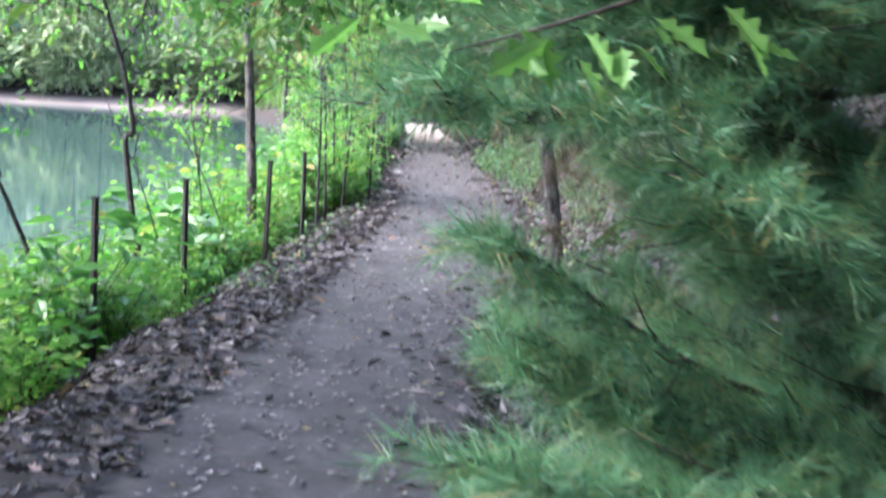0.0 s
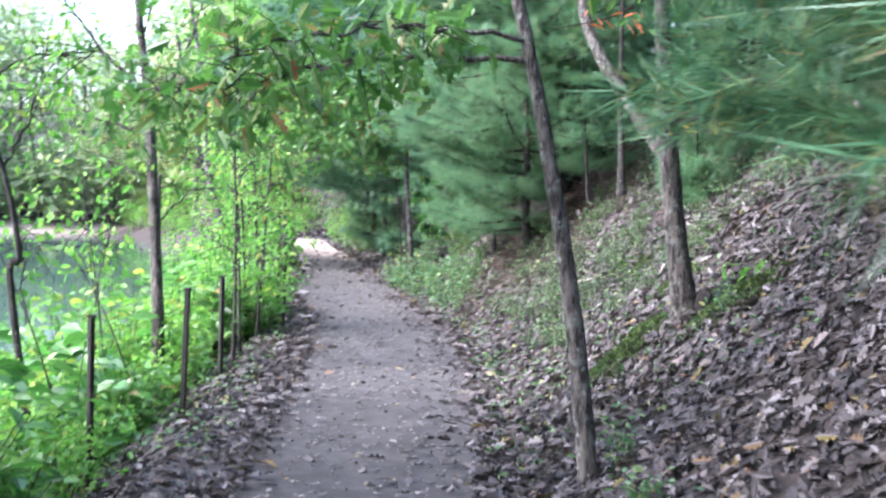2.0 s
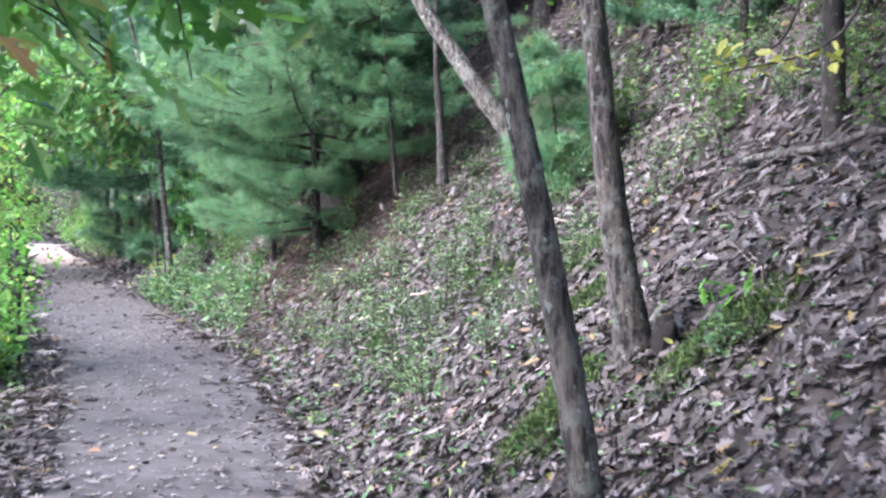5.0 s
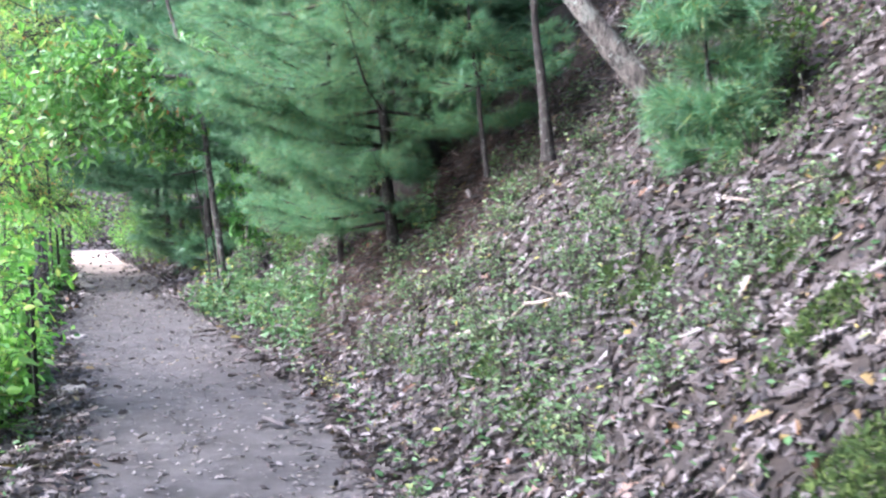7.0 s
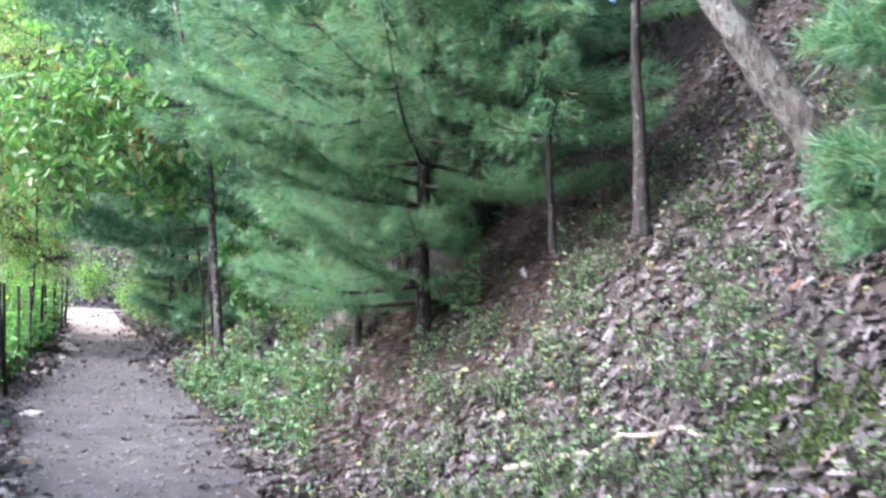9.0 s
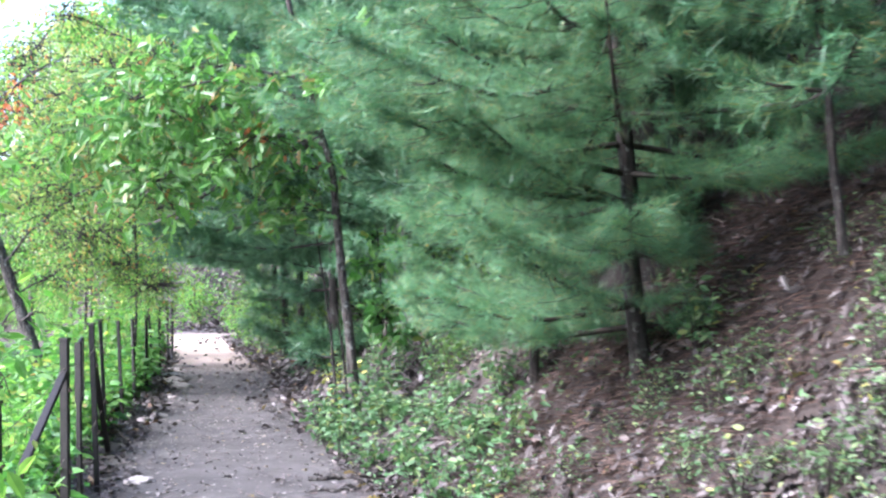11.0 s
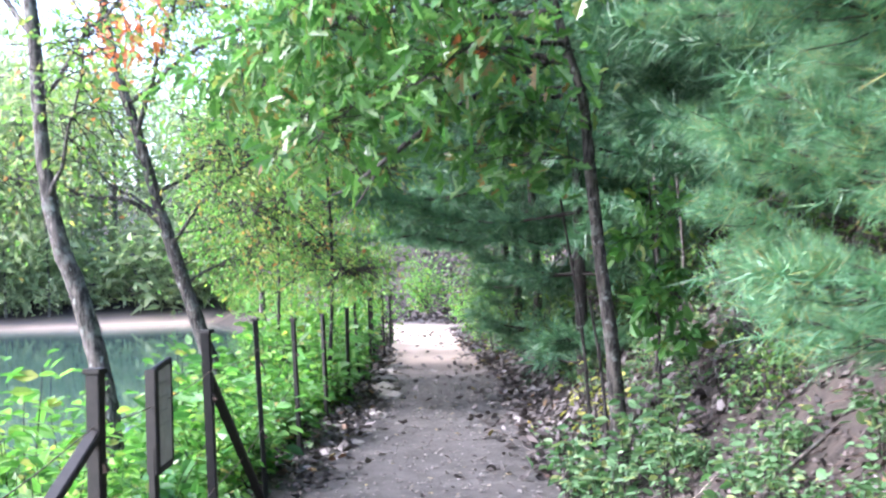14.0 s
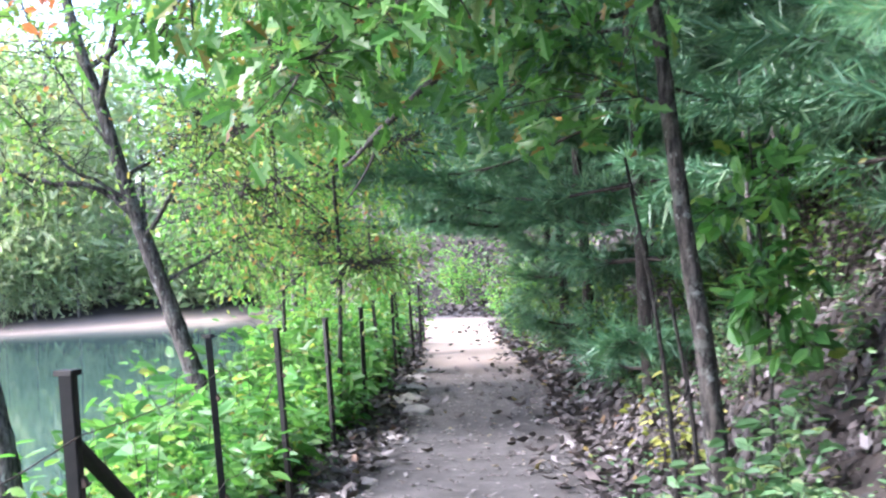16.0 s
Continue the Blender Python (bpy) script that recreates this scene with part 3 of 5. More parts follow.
# small framed board hung on the fence between two posts
sign = thing("trail_sign", -5.2, 13.72, float(height(-5.2, 13.72)), "small weathered grey board in dark frame by the fence", "sign")
sz = 0.73 - float(height(-5.2, 13.72))
su = Vector((-0.347, 0.938, 0)) * 0.155
for a, b, w in ((-su, -su + Vector((0, 0, 0.37)), 0.045), (su, su + Vector((0, 0, 0.39)), 0.016), (-su, su, 0.016), (-su + Vector((0, 0, 0.36)), su + Vector((0, 0, 0.38)), 0.016)):
    part("frame_bar", bar_mesh("frame_bar", [a + Vector((0, 0, sz)), b + Vector((0, 0, sz))], w, 0.026, STEEL), sign)
slab = bar_mesh("board", [(0, 0, sz + 0.01), (0, 0, sz + 0.37)], 0.012, 0.30, BOARD)
slab.transform(Matrix.Rotation(math.atan2(0.347, 0.938), 4, "Z"))
part("board", slab, sign, "blank faded board")
part("stake", bar_mesh("stake", [-su + Vector((0, 0, -0.1)), -su + Vector((0, 0, sz + 0.1))], 0.03, 0.03, STEEL), sign)
for k in range(4):
    line = bar_mesh("faded_line", [(0.008, 0.02 * (k % 2) - 0.09, sz + 0.31 - 0.05 * k), (0.008, 0.07 + 0.02 * (k % 2), sz + 0.31 - 0.05 * k)], 0.002, 0.006, FADED, 0.0005)
    line.transform(Matrix.Rotation(math.atan2(0.347, 0.938), 4, "Z"))
    part("faded_line", line, sign, "illegible faded line of writing")

# ---- trees on the pond side ----
broad_tree("sapling_tree", (-3.66, 6.48, -0.95), [(-3.66, 6.48, -1.0), (-3.72, 6.5, 0.33), (-3.81, 6.54, 1.34), (-3.91, 6.58, 2.24), (-4.02, 6.6, 2.9), (-4.1, 6.6, 3.9), (-4.1, 6.6, 5.4)], 0.055,
           [([(-3.9, 6.58, 2.24), (-4.12, 6.5, 2.5), (-4.45, 6.45, 2.85), (-4.9, 6.4, 3.4)], 0.026), ([(-3.91, 6.58, 2.24), (-3.66, 6.67, 2.6), (-3.5, 6.75, 3.2)], 0.024),
            ([(-3.88, 6.56, 1.98), (-4.1, 6.5, 2.02), (-4.4, 6.45, 2.12), (-4.8, 6.4, 2.5)], 0.018), ([(-3.86, 6.55, 1.6), (-4.2, 6.4, 1.72), (-4.6, 6.3, 1.95)], 0.012),
            ([(-4.0, 6.6, 2.8), (-3.8, 6.5, 3.3), (-3.5, 6.2, 3.8)], 0.014), ([(-3.83, 6.55, 1.2), (-3.5, 6.7, 1.5), (-3.3, 6.9, 1.55)], 0.01)] + fan_limbs((-4.1, 6.6, 5.4), np.random.default_rng(10), 8, 1.9, 0.25, 0.1, 0.014, 0.25, (-4.05, 6.6, 3.2)),
           OVATE, LEAF_SUNNY, BARK, "slender grey-brown tree forking above the pond fence", 11, 15, 0.085, 0.10, 0.35)
broad_tree("crooked_tree", (-3.58, 4.08, -0.85), [(-3.58, 4.08, -0.9), (-3.54, 4.13, -0.05), (-3.6, 4.14, 0.27), (-3.71, 4.16, 0.93), (-3.65, 4.18, 1.0), (-3.75, 4.18, 1.47), (-3.92, 4.17, 1.94), (-4.1, 4.16, 2.5)], 0.032,
           [([(-3.8, 4.18, 1.6), (-3.7, 4.3, 1.9), (-3.62, 4.4, 2.3)], 0.012), ([(-3.92, 4.17, 1.94), (-4.2, 4.0, 2.05), (-4.6, 3.9, 2.0)], 0.012), ([(-3.95, 4.17, 2.1), (-3.6, 4.1, 2.35), (-3.1, 4.2, 2.4)], 0.012)],
           OVATE, LEAF_SUNNY, BARK_DARK, "thin crooked dark tree with a kinked stem", 12, 24, 0.08, 0.12, 0.4)
for k, (bx, by, tx, ty, tz, rad) in enumerate([(-3.3, 2.9, -4.4, 2.6, 1.6, 0.022), (-3.2, 2.6, -4.6, 2.2, 1.2, 0.02), (-3.5, 5.3, -3.75, 5.2, 1.5, 0.009), (-3.3, 4.4, -4.0, 4.3, 1.25, 0.009), (-3.35, 5.6, -4.15, 5.5, 1.2, 0.008)]):
    z = float(height(bx, by)) - 0.05
    broad_tree("leaning_sapling", (bx, by, z), [(bx, by, z), (bx * 0.55 + tx * 0.45, by * 0.5 + ty * 0.5, (z + tz) / 2 + 0.1), (tx, ty, tz)], rad,
               [([(bx * 0.4 + tx * 0.6, by, tz * 0.6 + z * 0.4), (tx + 0.2, ty + 0.1, tz + 0.1)], 0.007)], OVATE, LEAF_SUNNY, BARK_DARK, "thin dark stem leaning towards the water", 20 + k, 22, 0.08, 0.12, 0.3, "leaning stems")
# thin upright saplings by the fence
for k, (x, y, h, dx) in enumerate([(-3.35, 7.3, 2.1, -0.1), (-3.6, 8.1, 2.4, -0.25), (-3.75, 8.9, 2.6, 0.1), (-4.05, 9.7, 2.5, -0.2), (-4.3, 10.4, 2.2, -0.25), (-4.5, 10.7, 2.9, -0.3), (-4.1, 10.0, 1.9, -0.1), (-4.75, 11.1, 2.6, -0.4), (-4.0, 9.3, 3.0, -0.4)]):
    z = float(height(x, y)) - 0.05
    r = np.random.default_rng(40 + k)
    top = (x + dx, y + 0.1, h)
    broad_tree("sapling", (x, y, z), [(x, y, z), (x + dx * 0.4 + 0.03, y, h * 0.5), top], 0.015,
               fan_limbs(top, r, 7, 0.45, 0.7, 0.0, 0.007, 0.05, (x + dx * 0.15, y, h * 0.15)), OVATE, LEAF_SUNNY, BARK_DARK, "thin leafy sapling beside the fence", 60 + k, 6, 0.075, 0.08, 0.22, "saplings by the fence")
broad_tree("leaning_tree", (-7.45, 16.75, -0.9), [(-7.45, 16.75, -0.95), (-7.17, 16.31, 0.35), (-7.24, 16.29, 0.91), (-7.36, 16.26, 1.36), (-7.46, 16.23, 1.66), (-7.54, 16.21, 2.15), (-7.62, 16.2, 3.2), (-7.9, 16.2, 4.6)], 0.075,
           [([(-7.5, 16.22, 1.9), (-7.2, 16.0, 2.3), (-6.9, 15.8, 2.9)], 0.016), ([(-7.6, 16.2, 2.9), (-8.0, 16.3, 3.3), (-8.6, 16.5, 3.6)], 0.02), ([(-7.55, 16.2, 2.5), (-7.1, 16.4, 3.1), (-6.7, 16.8, 3.5)], 0.018)],
           OVATE, LEAF_MIX, BARK_PALE, "grey-barked tree leaning at the water's edge", 13, 34, 0.065, 0.14)
broad_tree("leaning_tree", (-8.6, 20.95, -0.95), [(-8.6, 20.95, -1.0), (-9.01, 20.85, 0.33), (-9.17, 20.8, 0.87), (-9.4, 20.73, 1.62), (-9.54, 20.69, 2.1), (-9.72, 20.64, 2.8), (-9.9, 20.58, 3.44), (-10.1, 20.5, 4.6)], 0.085,
           [([(-9.48, 20.7, 1.9), (-9.8, 20.6, 2.12), (-10.2, 20.45, 2.2), (-10.8, 20.3, 2.36), (-11.6, 20.0, 2.5)], 0.03), ([(-9.5, 20.7, 2.0), (-10.0, 20.4, 2.4), (-10.5, 20.2, 3.2)], 0.018),
            ([(-9.6, 20.65, 2.4), (-10.1, 20.6, 3.1), (-10.5, 20.5, 4.0)], 0.016), ([(-9.7, 20.6, 2.8), (-9.2, 20.2, 3.4), (-8.6, 19.6, 3.9), (-8.0, 19.0, 4.1)], 0.03),
            ([(-9.8, 20.6, 3.1), (-9.0, 20.9, 3.7), (-8.1, 21.2, 4.0)], 0.03), ([(-9.4, 20.7, 1.7), (-8.9, 20.7, 2.2), (-8.3, 20.8, 2.6), (-7.8, 20.9, 2.6)], 0.022),
            ([(-9.55, 20.7, 2.2), (-9.2, 21.3, 2.6), (-8.8, 22.0, 3.0)], 0.02), ([(-9.3, 20.75, 1.3), (-8.9, 21.2, 1.6), (-8.6, 21.6, 1.9)], 0.014)],
           OVATE, LEAF_MIX, BARK, "leaning tree with yellowing leaves over the pond", 14, 46, 0.068, 0.18, 0.5)
# the maple mass that hangs over the fence
for k, (x, y, h, reach, n) in enumerate([(-8.1, 21.4, 4.6, 1.5, 13), (-9.6, 23.2, 4.4, 1.6, 13), (-10.6, 25.6, 4.6, 1.7, 12), (-11.6, 28.6, 4.8, 1.8, 10)]):
    r = np.random.default_rng(80 + k)
    z = float(height(x, y)) - 0.05
    top = (x + 0.1, y - 0.1, h)
    broad_tree("young_maple", (x, y, z), [(x, y, z), (x + 0.1, y, h * 0.3), (x, y + 0.1, h * 0.7), top], 0.02,
               fan_limbs(top, r, n, reach * 0.75, 0.35, 0.15, 0.013, 0.12, (x, y, 0.55)) + ([([(x, y, 4.1), (-8.98, 22.55, 3.77), (-9.95, 22.9, 3.47)], 0.04)] if k == 0 else []), OVATE, LEAF_MIX if k % 2 == 0 else LEAF_SUNNY, BARK_DARK,
               "young maple with green and yellowing leaves by the pond", 90 + k, 46, 0.065, 0.16, 0.42, "young maples by the pond")
# sprays of orange leaves
for k, (x, y, z) in enumerate([(-7.81, 17.5, 3.14), (-8.97, 22.2, 3.07), (-5.05, 16.95, 2.74)]):
    r = np.random.default_rng(140 + k)
    t = thing("orange_sprig", x, y, z, "spray of orange-red autumn leaves on a bare twig", "twig", "orange sprigs")
    part("twig", tubes_mesh("twig", [(smooth_line([(0.5, 0.1, 0.3), (0.2, 0, 0.12), (-0.12, 0, -0.1)], 4), np.linspace(0.006, 0.002, 9))], TWIG, 5), t)
    n = 130 if k == 0 else 20
    for i in range(n):
        part("leaf", scatter("leaf", OVATE, r.normal(0, 0.14 if k == 0 else 0.1, (1, 3)), r.normal(0, 1, (1, 3)) + (0, 0, -0.8), r.uniform(0.07, 0.12, 1), LEAF_ORANGE, r), t)

# ---- trees on the bank ----
broad_tree("bank_tree", (0.42, 2.6, 0.1), [(0.42, 2.6, 0.02), (0.40, 2.6, 0.25), (0.366, 2.6, 0.53), (0.324, 2.6, 0.82), (0.275, 2.6, 1.11), (0.22, 2.6, 1.39), (0.159, 2.6, 1.68), (0.095, 2.6, 1.97), (0.028, 2.6, 2.25), (-0.15, 2.62, 3.0), (-0.25, 2.6, 4.2), (-0.4, 2.55, 6.0)], 0.053,
           [([(0.05, 2.6, 2.2), (-0.5, 2.5, 2.2), (-1.1, 2.35, 2.12), (-1.75, 2.1, 1.97)], 0.016), ([(-0.5, 2.5, 2.2), (-0.9, 2.2, 2.12), (-1.3, 1.95, 1.98)], 0.009), ([(-1.0, 2.38, 2.14), (-1.5, 2.45, 2.06), (-2.05, 2.4, 1.92)], 0.009),
            ([(0.03, 2.6, 2.3), (-0.45, 2.25, 2.32), (-0.85, 1.85, 2.2), (-1.15, 1.6, 2.08)], 0.014), ([(0.0, 2.6, 2.5), (0.45, 2.75, 2.9), (1.0, 2.95, 3.2)], 0.018), ([(-0.1, 2.6, 2.8), (-0.5, 3.2, 3.3), (-0.9, 3.9, 3.6)], 0.02),
            ] + fan_limbs((-0.4, 2.55, 5.8), np.random.default_rng(9), 11, 2.3, 0.25, 0.1, 0.02, 0.2, (-0.18, 2.6, 3.0)),
           OAK, LEAF_OAK, BARK_PALE, "slim curved oak with grey-brown bark on the bank", 15, 20, 0.125, 0.09, 0.28, flare=1.2)
broad_tree("bank_tree", (0.76, 4.85, 0.65), [(0.80, 4.85, 0.55), (0.75, 4.85, 0.85), (0.72, 4.85, 1.05), (0.69, 4.85, 1.22), (0.655, 4.85, 1.45), (0.60, 4.86, 1.92), (0.55, 4.87, 2.4), (0.50, 4.88, 3.0), (0.40, 4.9, 4.5)], 0.092,
           fan_limbs((0.5, 4.9, 4.6), np.random.default_rng(5), 8, 1.7, 0.4, 0.1, 0.03, 0.1, (0.6, 4.87, 3.0)), OAK, LEAF_OAK, BARK, "furrowed oak trunk with a dark hollow at its mossy foot", 16, 9, 0.13, 0.16, 0.5, flare=2.2)
broad_tree("bank_tree", (1.95, 5.95, 1.2), [(1.95, 5.95, 1.1), (1.93, 5.9, 1.5), (1.9, 5.9, 2.6), (1.85, 5.9, 4.6)], 0.09,
           fan_limbs((1.85, 5.9, 4.8), np.random.default_rng(6), 8, 1.8, 0.4, 0.1, 0.03, 0.1, (1.88, 5.9, 2.9)), OAK, LEAF_OAK, BARK_DARK, "dark straight tree on the leafy slope", 17, 9, 0.13, 0.16, 0.5)
broad_tree("leaning_oak_tree", (0.62, 9.37, 1.5), [(0.66, 9.37, 1.4), (0.48, 9.37, 1.78), (0.35, 9.37, 2.01), (0.13, 9.37, 2.3), (-0.08, 9.37, 2.6), (-0.5, 9.4, 3.3), (-0.8, 9.5, 4.6)], 0.105,
           fan_limbs((-0.8, 9.5, 4.8), np.random.default_rng(7), 8, 1.8, 0.4, 0.1, 0.03, 0.1, (-0.5, 9.4, 3.6)), OAK, LEAF_OAK, BARK_PALE, "thick pale trunk leaning over the bank", 18, 7, 0.13, 0.16, 0.5)
broad_tree("bank_tree", (-0.25, 11.16, 1.7), [(-0.25, 11.16, 1.65), (-0.29, 11.18, 2.35), (-0.32, 11.2, 2.87), (-0.35, 11.2, 5.0)], 0.042,
           fan_limbs((-0.35, 11.2, 5.2), np.random.default_rng(8), 7, 1.6, 0.4, 0.1, 0.025, 0.1, (-0.33, 11.2, 3.5)), OAK, LEAF_OAK, BARK_DARK, "dark straight trunk on the needle-covered slope", 19, 4, 0.13, 0.16, 0.5)
oak = broad_tree("oak_tree", (-4.30, 17.56, 0.32), [(-4.30, 17.56, -0.05), (-4.34, 17.55, 0.61), (-4.36, 17.55, 0.94), (-4.41, 17.54, 1.4), (-4.46, 17.53, 2.02), (-4.5, 17.52, 2.48), (-4.6, 17.49, 2.85), (-4.9, 17.4, 4.2)], 0.052,
           [([(-4.56, 17.5, 2.7), (-5.1, 17.3, 2.75), (-5.7, 17.2, 2.6), (-6.2, 17.2, 2.25)], 0.024), ([(-4.6, 17.5, 2.8), (-4.9, 16.9, 2.75), (-5.2, 16.4, 2.45)], 0.02),
            ([(-4.65, 17.45, 3.0), (-5.4, 17.6, 3.0), (-6.2, 18.0, 2.75), (-6.9, 18.3, 2.45)], 0.024), ([(-4.7, 17.45, 3.1), (-5.2, 16.8, 3.2), (-6.0, 16.4, 3.0)], 0.02), ([(-4.52, 17.5, 2.5), (-4.9, 17.7, 2.45), (-5.4, 18.1, 2.2)], 0.014),
            ([(-4.48, 17.5, 2.05), (-4.62, 17.45, 2.1), (-4.8, 17.4, 2.08)], 0.01), ([(-4.75, 17.4, 3.2), (-4.3, 16.9, 3.3), (-3.9, 16.5, 3.1)], 0.016), ([(-4.7, 17.45, 3.1), (-5.6, 17.0, 3.0), (-6.6, 17.3, 2.9), (-7.2, 17.6, 2.6)], 0.02), ([(-4.8, 17.4, 3.3), (-5.5, 17.2, 3.4), (-6.3, 17.6, 3.3)], 0.02)],
           OAK, LEAF_OAK, BARK, "young oak whose lobed leaves overhang the trail", 21, 33, 0.15, 0.12, 0.4)
for pts, r0 in [([(-4.58, 17.5, 2.75), (-5.5, 18.0, 2.5), (-6.38, 18.8, 2.22), (-7.3, 20.2, 2.12), (-8.3, 21.8, 2.15)], 0.03), ([(-6.38, 18.8, 2.22), (-6.9, 19.6, 2.0), (-7.5, 20.5, 1.84)], 0.014)]:
    ln = smooth_line(pts, 6) - np.array((-4.30, 17.56, 0.32))
    part("limb", tubes_mesh("limb", [(ln, r0 * np.linspace(1, 0.3, len(ln)))], BARK_DARK, 8, 0.05, 21), oak, "long bare dark limb")

broad_tree("old_pine_tree", (-1.62, 15.3, 1.6), [(-1.62, 15.3, 1.3), (-1.62, 15.3, 2.2), (-1.64, 15.32, 3.4), (-1.6, 15.3, 7.0)], 0.27,
           fan_limbs((-1.6, 15.3, 7.0), np.random.default_rng(71), 8, 2.4, 0.2, 0.1, 0.03, 0.4, (-1.62, 15.3, 3.6)), SLIM, NEEDLES_SHADED, BARK_DARK, "thick dark old pine trunk behind a young pine", 72, 16, 0.2, 0.2, 0.6)
broad_tree("oak_sapling", (-4.15, 17.95, 0.3), [(-4.15, 17.95, 0.2), (-4.13, 17.95, 1.0), (-4.17, 17.93, 1.95)], 0.012,
           fan_limbs((-4.17, 17.93, 1.9), np.random.default_rng(74), 7, 0.2, 0.3, 0.1, 0.006, 0.1, (-4.14, 17.95, 0.6)), OVATE, LEAF_VINE, BARK_DARK, "leafy sapling growing beside the young oak", 75, 10, 0.12, 0.04, 0.13)
for k, (bx, tx, y, top, bark) in enumerate([(-4.62, -4.80, 18.1, 1.86, BARK_DARK), (-4.50, -4.60, 18.0, 1.2, BARK_DARK), (-4.42, -4.40, 19.4, 2.4, BARK_PALE), (-4.20, -4.28, 19.5, 2.6, BARK_PALE)]):
    z = float(height(bx, y)) - 0.05
    broad_tree("dead_stem", (bx, y, z), [(bx, y, z), (bx * 0.6 + tx * 0.4 + 0.02, y, (z + top) / 2), (tx, y, top)], 0.016, [([((bx + tx) / 2, y, (z + top) * 0.55), (tx + 0.12, y - 0.1, top * 0.8), (tx + 0.2, y - 0.15, top * 0.85)], 0.006)],
               OVATE, LEAF_VINE, bark, "thin bare dead stem in the shade", 170 + k, 0, group="dead stems", flare=1.1, category="stem")

# ---- white pines ----
pine("white_pine", (-1.68, 13.48, 0.65), (-1.95, 13.7, 5.4), 0.055, 2.5, 0.11, 23, 30, NEEDLES, "young white pine with soft blue-green needles on the bank", 190, 24, 0.115, 0.0032, widths=((1.7, 2.7), (1.6, 2.5)), bare=((0, 2.0, 0, 1.47, 0.22), (0, 2.0, 4.81, 6.29, 0.22), (2.65, 3.5, 0, 1.47, 0.22), (2.65, 3.5, 4.81, 6.29, 0.22)))
pine("white_pine", (-2.45, 15.1, 0.7), (-2.55, 15.3, 5.2), 0.03, 1.45, 0.09, 16, 37, NEEDLES, "young white pine with soft blue-green needles on the bank", 170, 30, 0.10, 0.0025, widths=((1.7, 2.7), (0.95, 1.12)))
near_pine = pine("white_pine", (2.35, -1.85, 0.1), (2.3, -1.8, 3.3), 0.03, 1.35, 0.06, 25, 31, NEEDLES, "small white pine brushing the trail", 240, 22, 0.10, 0.0026, widths=((0.9, 1.05, 1.15, 1.45, 1.6, 2.3, 3.0), (1.3, 1.15, 1.02, 0.98, 1.5, 1.5, 1.0)), ahead=0.1, azimuths=(1.0, 5.3), bare=((0, 1.3, 1.0, 3.5, 0.68), (1.3, 1.5, 1.0, 3.5, 0.82)))
pine("pine_sapling", (0.70, 9.0, 1.45), (0.62, 8.95, 2.6), 0.018, 0.33, 0.1, 6, 32, NEEDLES, "small pine sapling at the foot of a leaning trunk", 60, 16, 0.12, 0.005)
pine("pine_sapling", (-0.75, 12.2, 1.55), (-0.92, 12.3, 3.6), 0.022, 0.8, 0.35, 6, 33, NEEDLES, "thin pine sapling on the slope", 50, 16, 0.12, 0.0055)
for k, (x, y, top, reach) in enumerate([(-5.5, 21.6, 6.0, 2.1), (-6.7, 24.4, 6.2, 2.7), (-7.7, 27.0, 6.5, 3.1), (-3.4, 19.6, 6.0, 2.1), (-8.9, 30.5, 6.5, 3.1), (-4.6, 24.0, 7.5, 2.8), (-2.0, 17.0, 6.0, 1.9)]):
    z = float(height(x, y))
    pine("white_pine", (x, y, z - 0.1), (x - 0.1, y + 0.1, top), 0.055, reach, 0.05, 15, 120 + k, NEEDLES_SHADED, "shaded white pine arching over the trail", 88, 9, 0.20, 0.015, "pines over the trail", None, 0.42, widths=((0.9, 1.5, 1.85, 2.5), (0.7, 0.95, 2.0, reach + 0.5)))

# ---- shrubs and low plants ----
# withered tufts inside the small pine by the trail
r = np.random.default_rng(199)
n = 260
pos = r.normal(0, 1, (n, 3)) * (0.2, 0.2, 0.14) + (-0.75, -0.1, 1.45)
part("withered_foliage", scatter("withered_foliage", needle_tuft(16, 1.0, 0.026, 1.0, 3), pos, r.normal(0, 1, (n, 3)) + (-0.5, -0.5, 0), r.uniform(0.06, 0.10, n), DEAD_NEEDLES, r), near_pine, "withered brown needles", "stuff")
r = np.random.default_rng(200)
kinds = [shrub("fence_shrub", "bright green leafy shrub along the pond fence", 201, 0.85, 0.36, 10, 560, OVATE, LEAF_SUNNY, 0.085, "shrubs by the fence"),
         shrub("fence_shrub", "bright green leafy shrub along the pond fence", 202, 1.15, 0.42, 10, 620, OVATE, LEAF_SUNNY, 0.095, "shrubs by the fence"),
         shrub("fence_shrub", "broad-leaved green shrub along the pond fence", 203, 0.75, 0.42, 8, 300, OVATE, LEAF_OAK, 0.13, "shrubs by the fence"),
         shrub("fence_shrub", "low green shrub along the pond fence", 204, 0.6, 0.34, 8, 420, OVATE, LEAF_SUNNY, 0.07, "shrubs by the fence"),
         shrub("fence_vine", "dark green broad-leaved vine tangled along the pond fence", 205, 0.8, 0.45, 9, 190, OVATE, LEAF_VINE, 0.16, "shrubs by the fence")]
used = [False] * 5


def plant(k, m):
    if used[k]:
        return copy_thing(kinds[k], m @ Matrix.Scale(1 / kinds[k].scale[0], 4))
    used[k] = True
    kinds[k].matrix_basis = m
    return kinds[k]


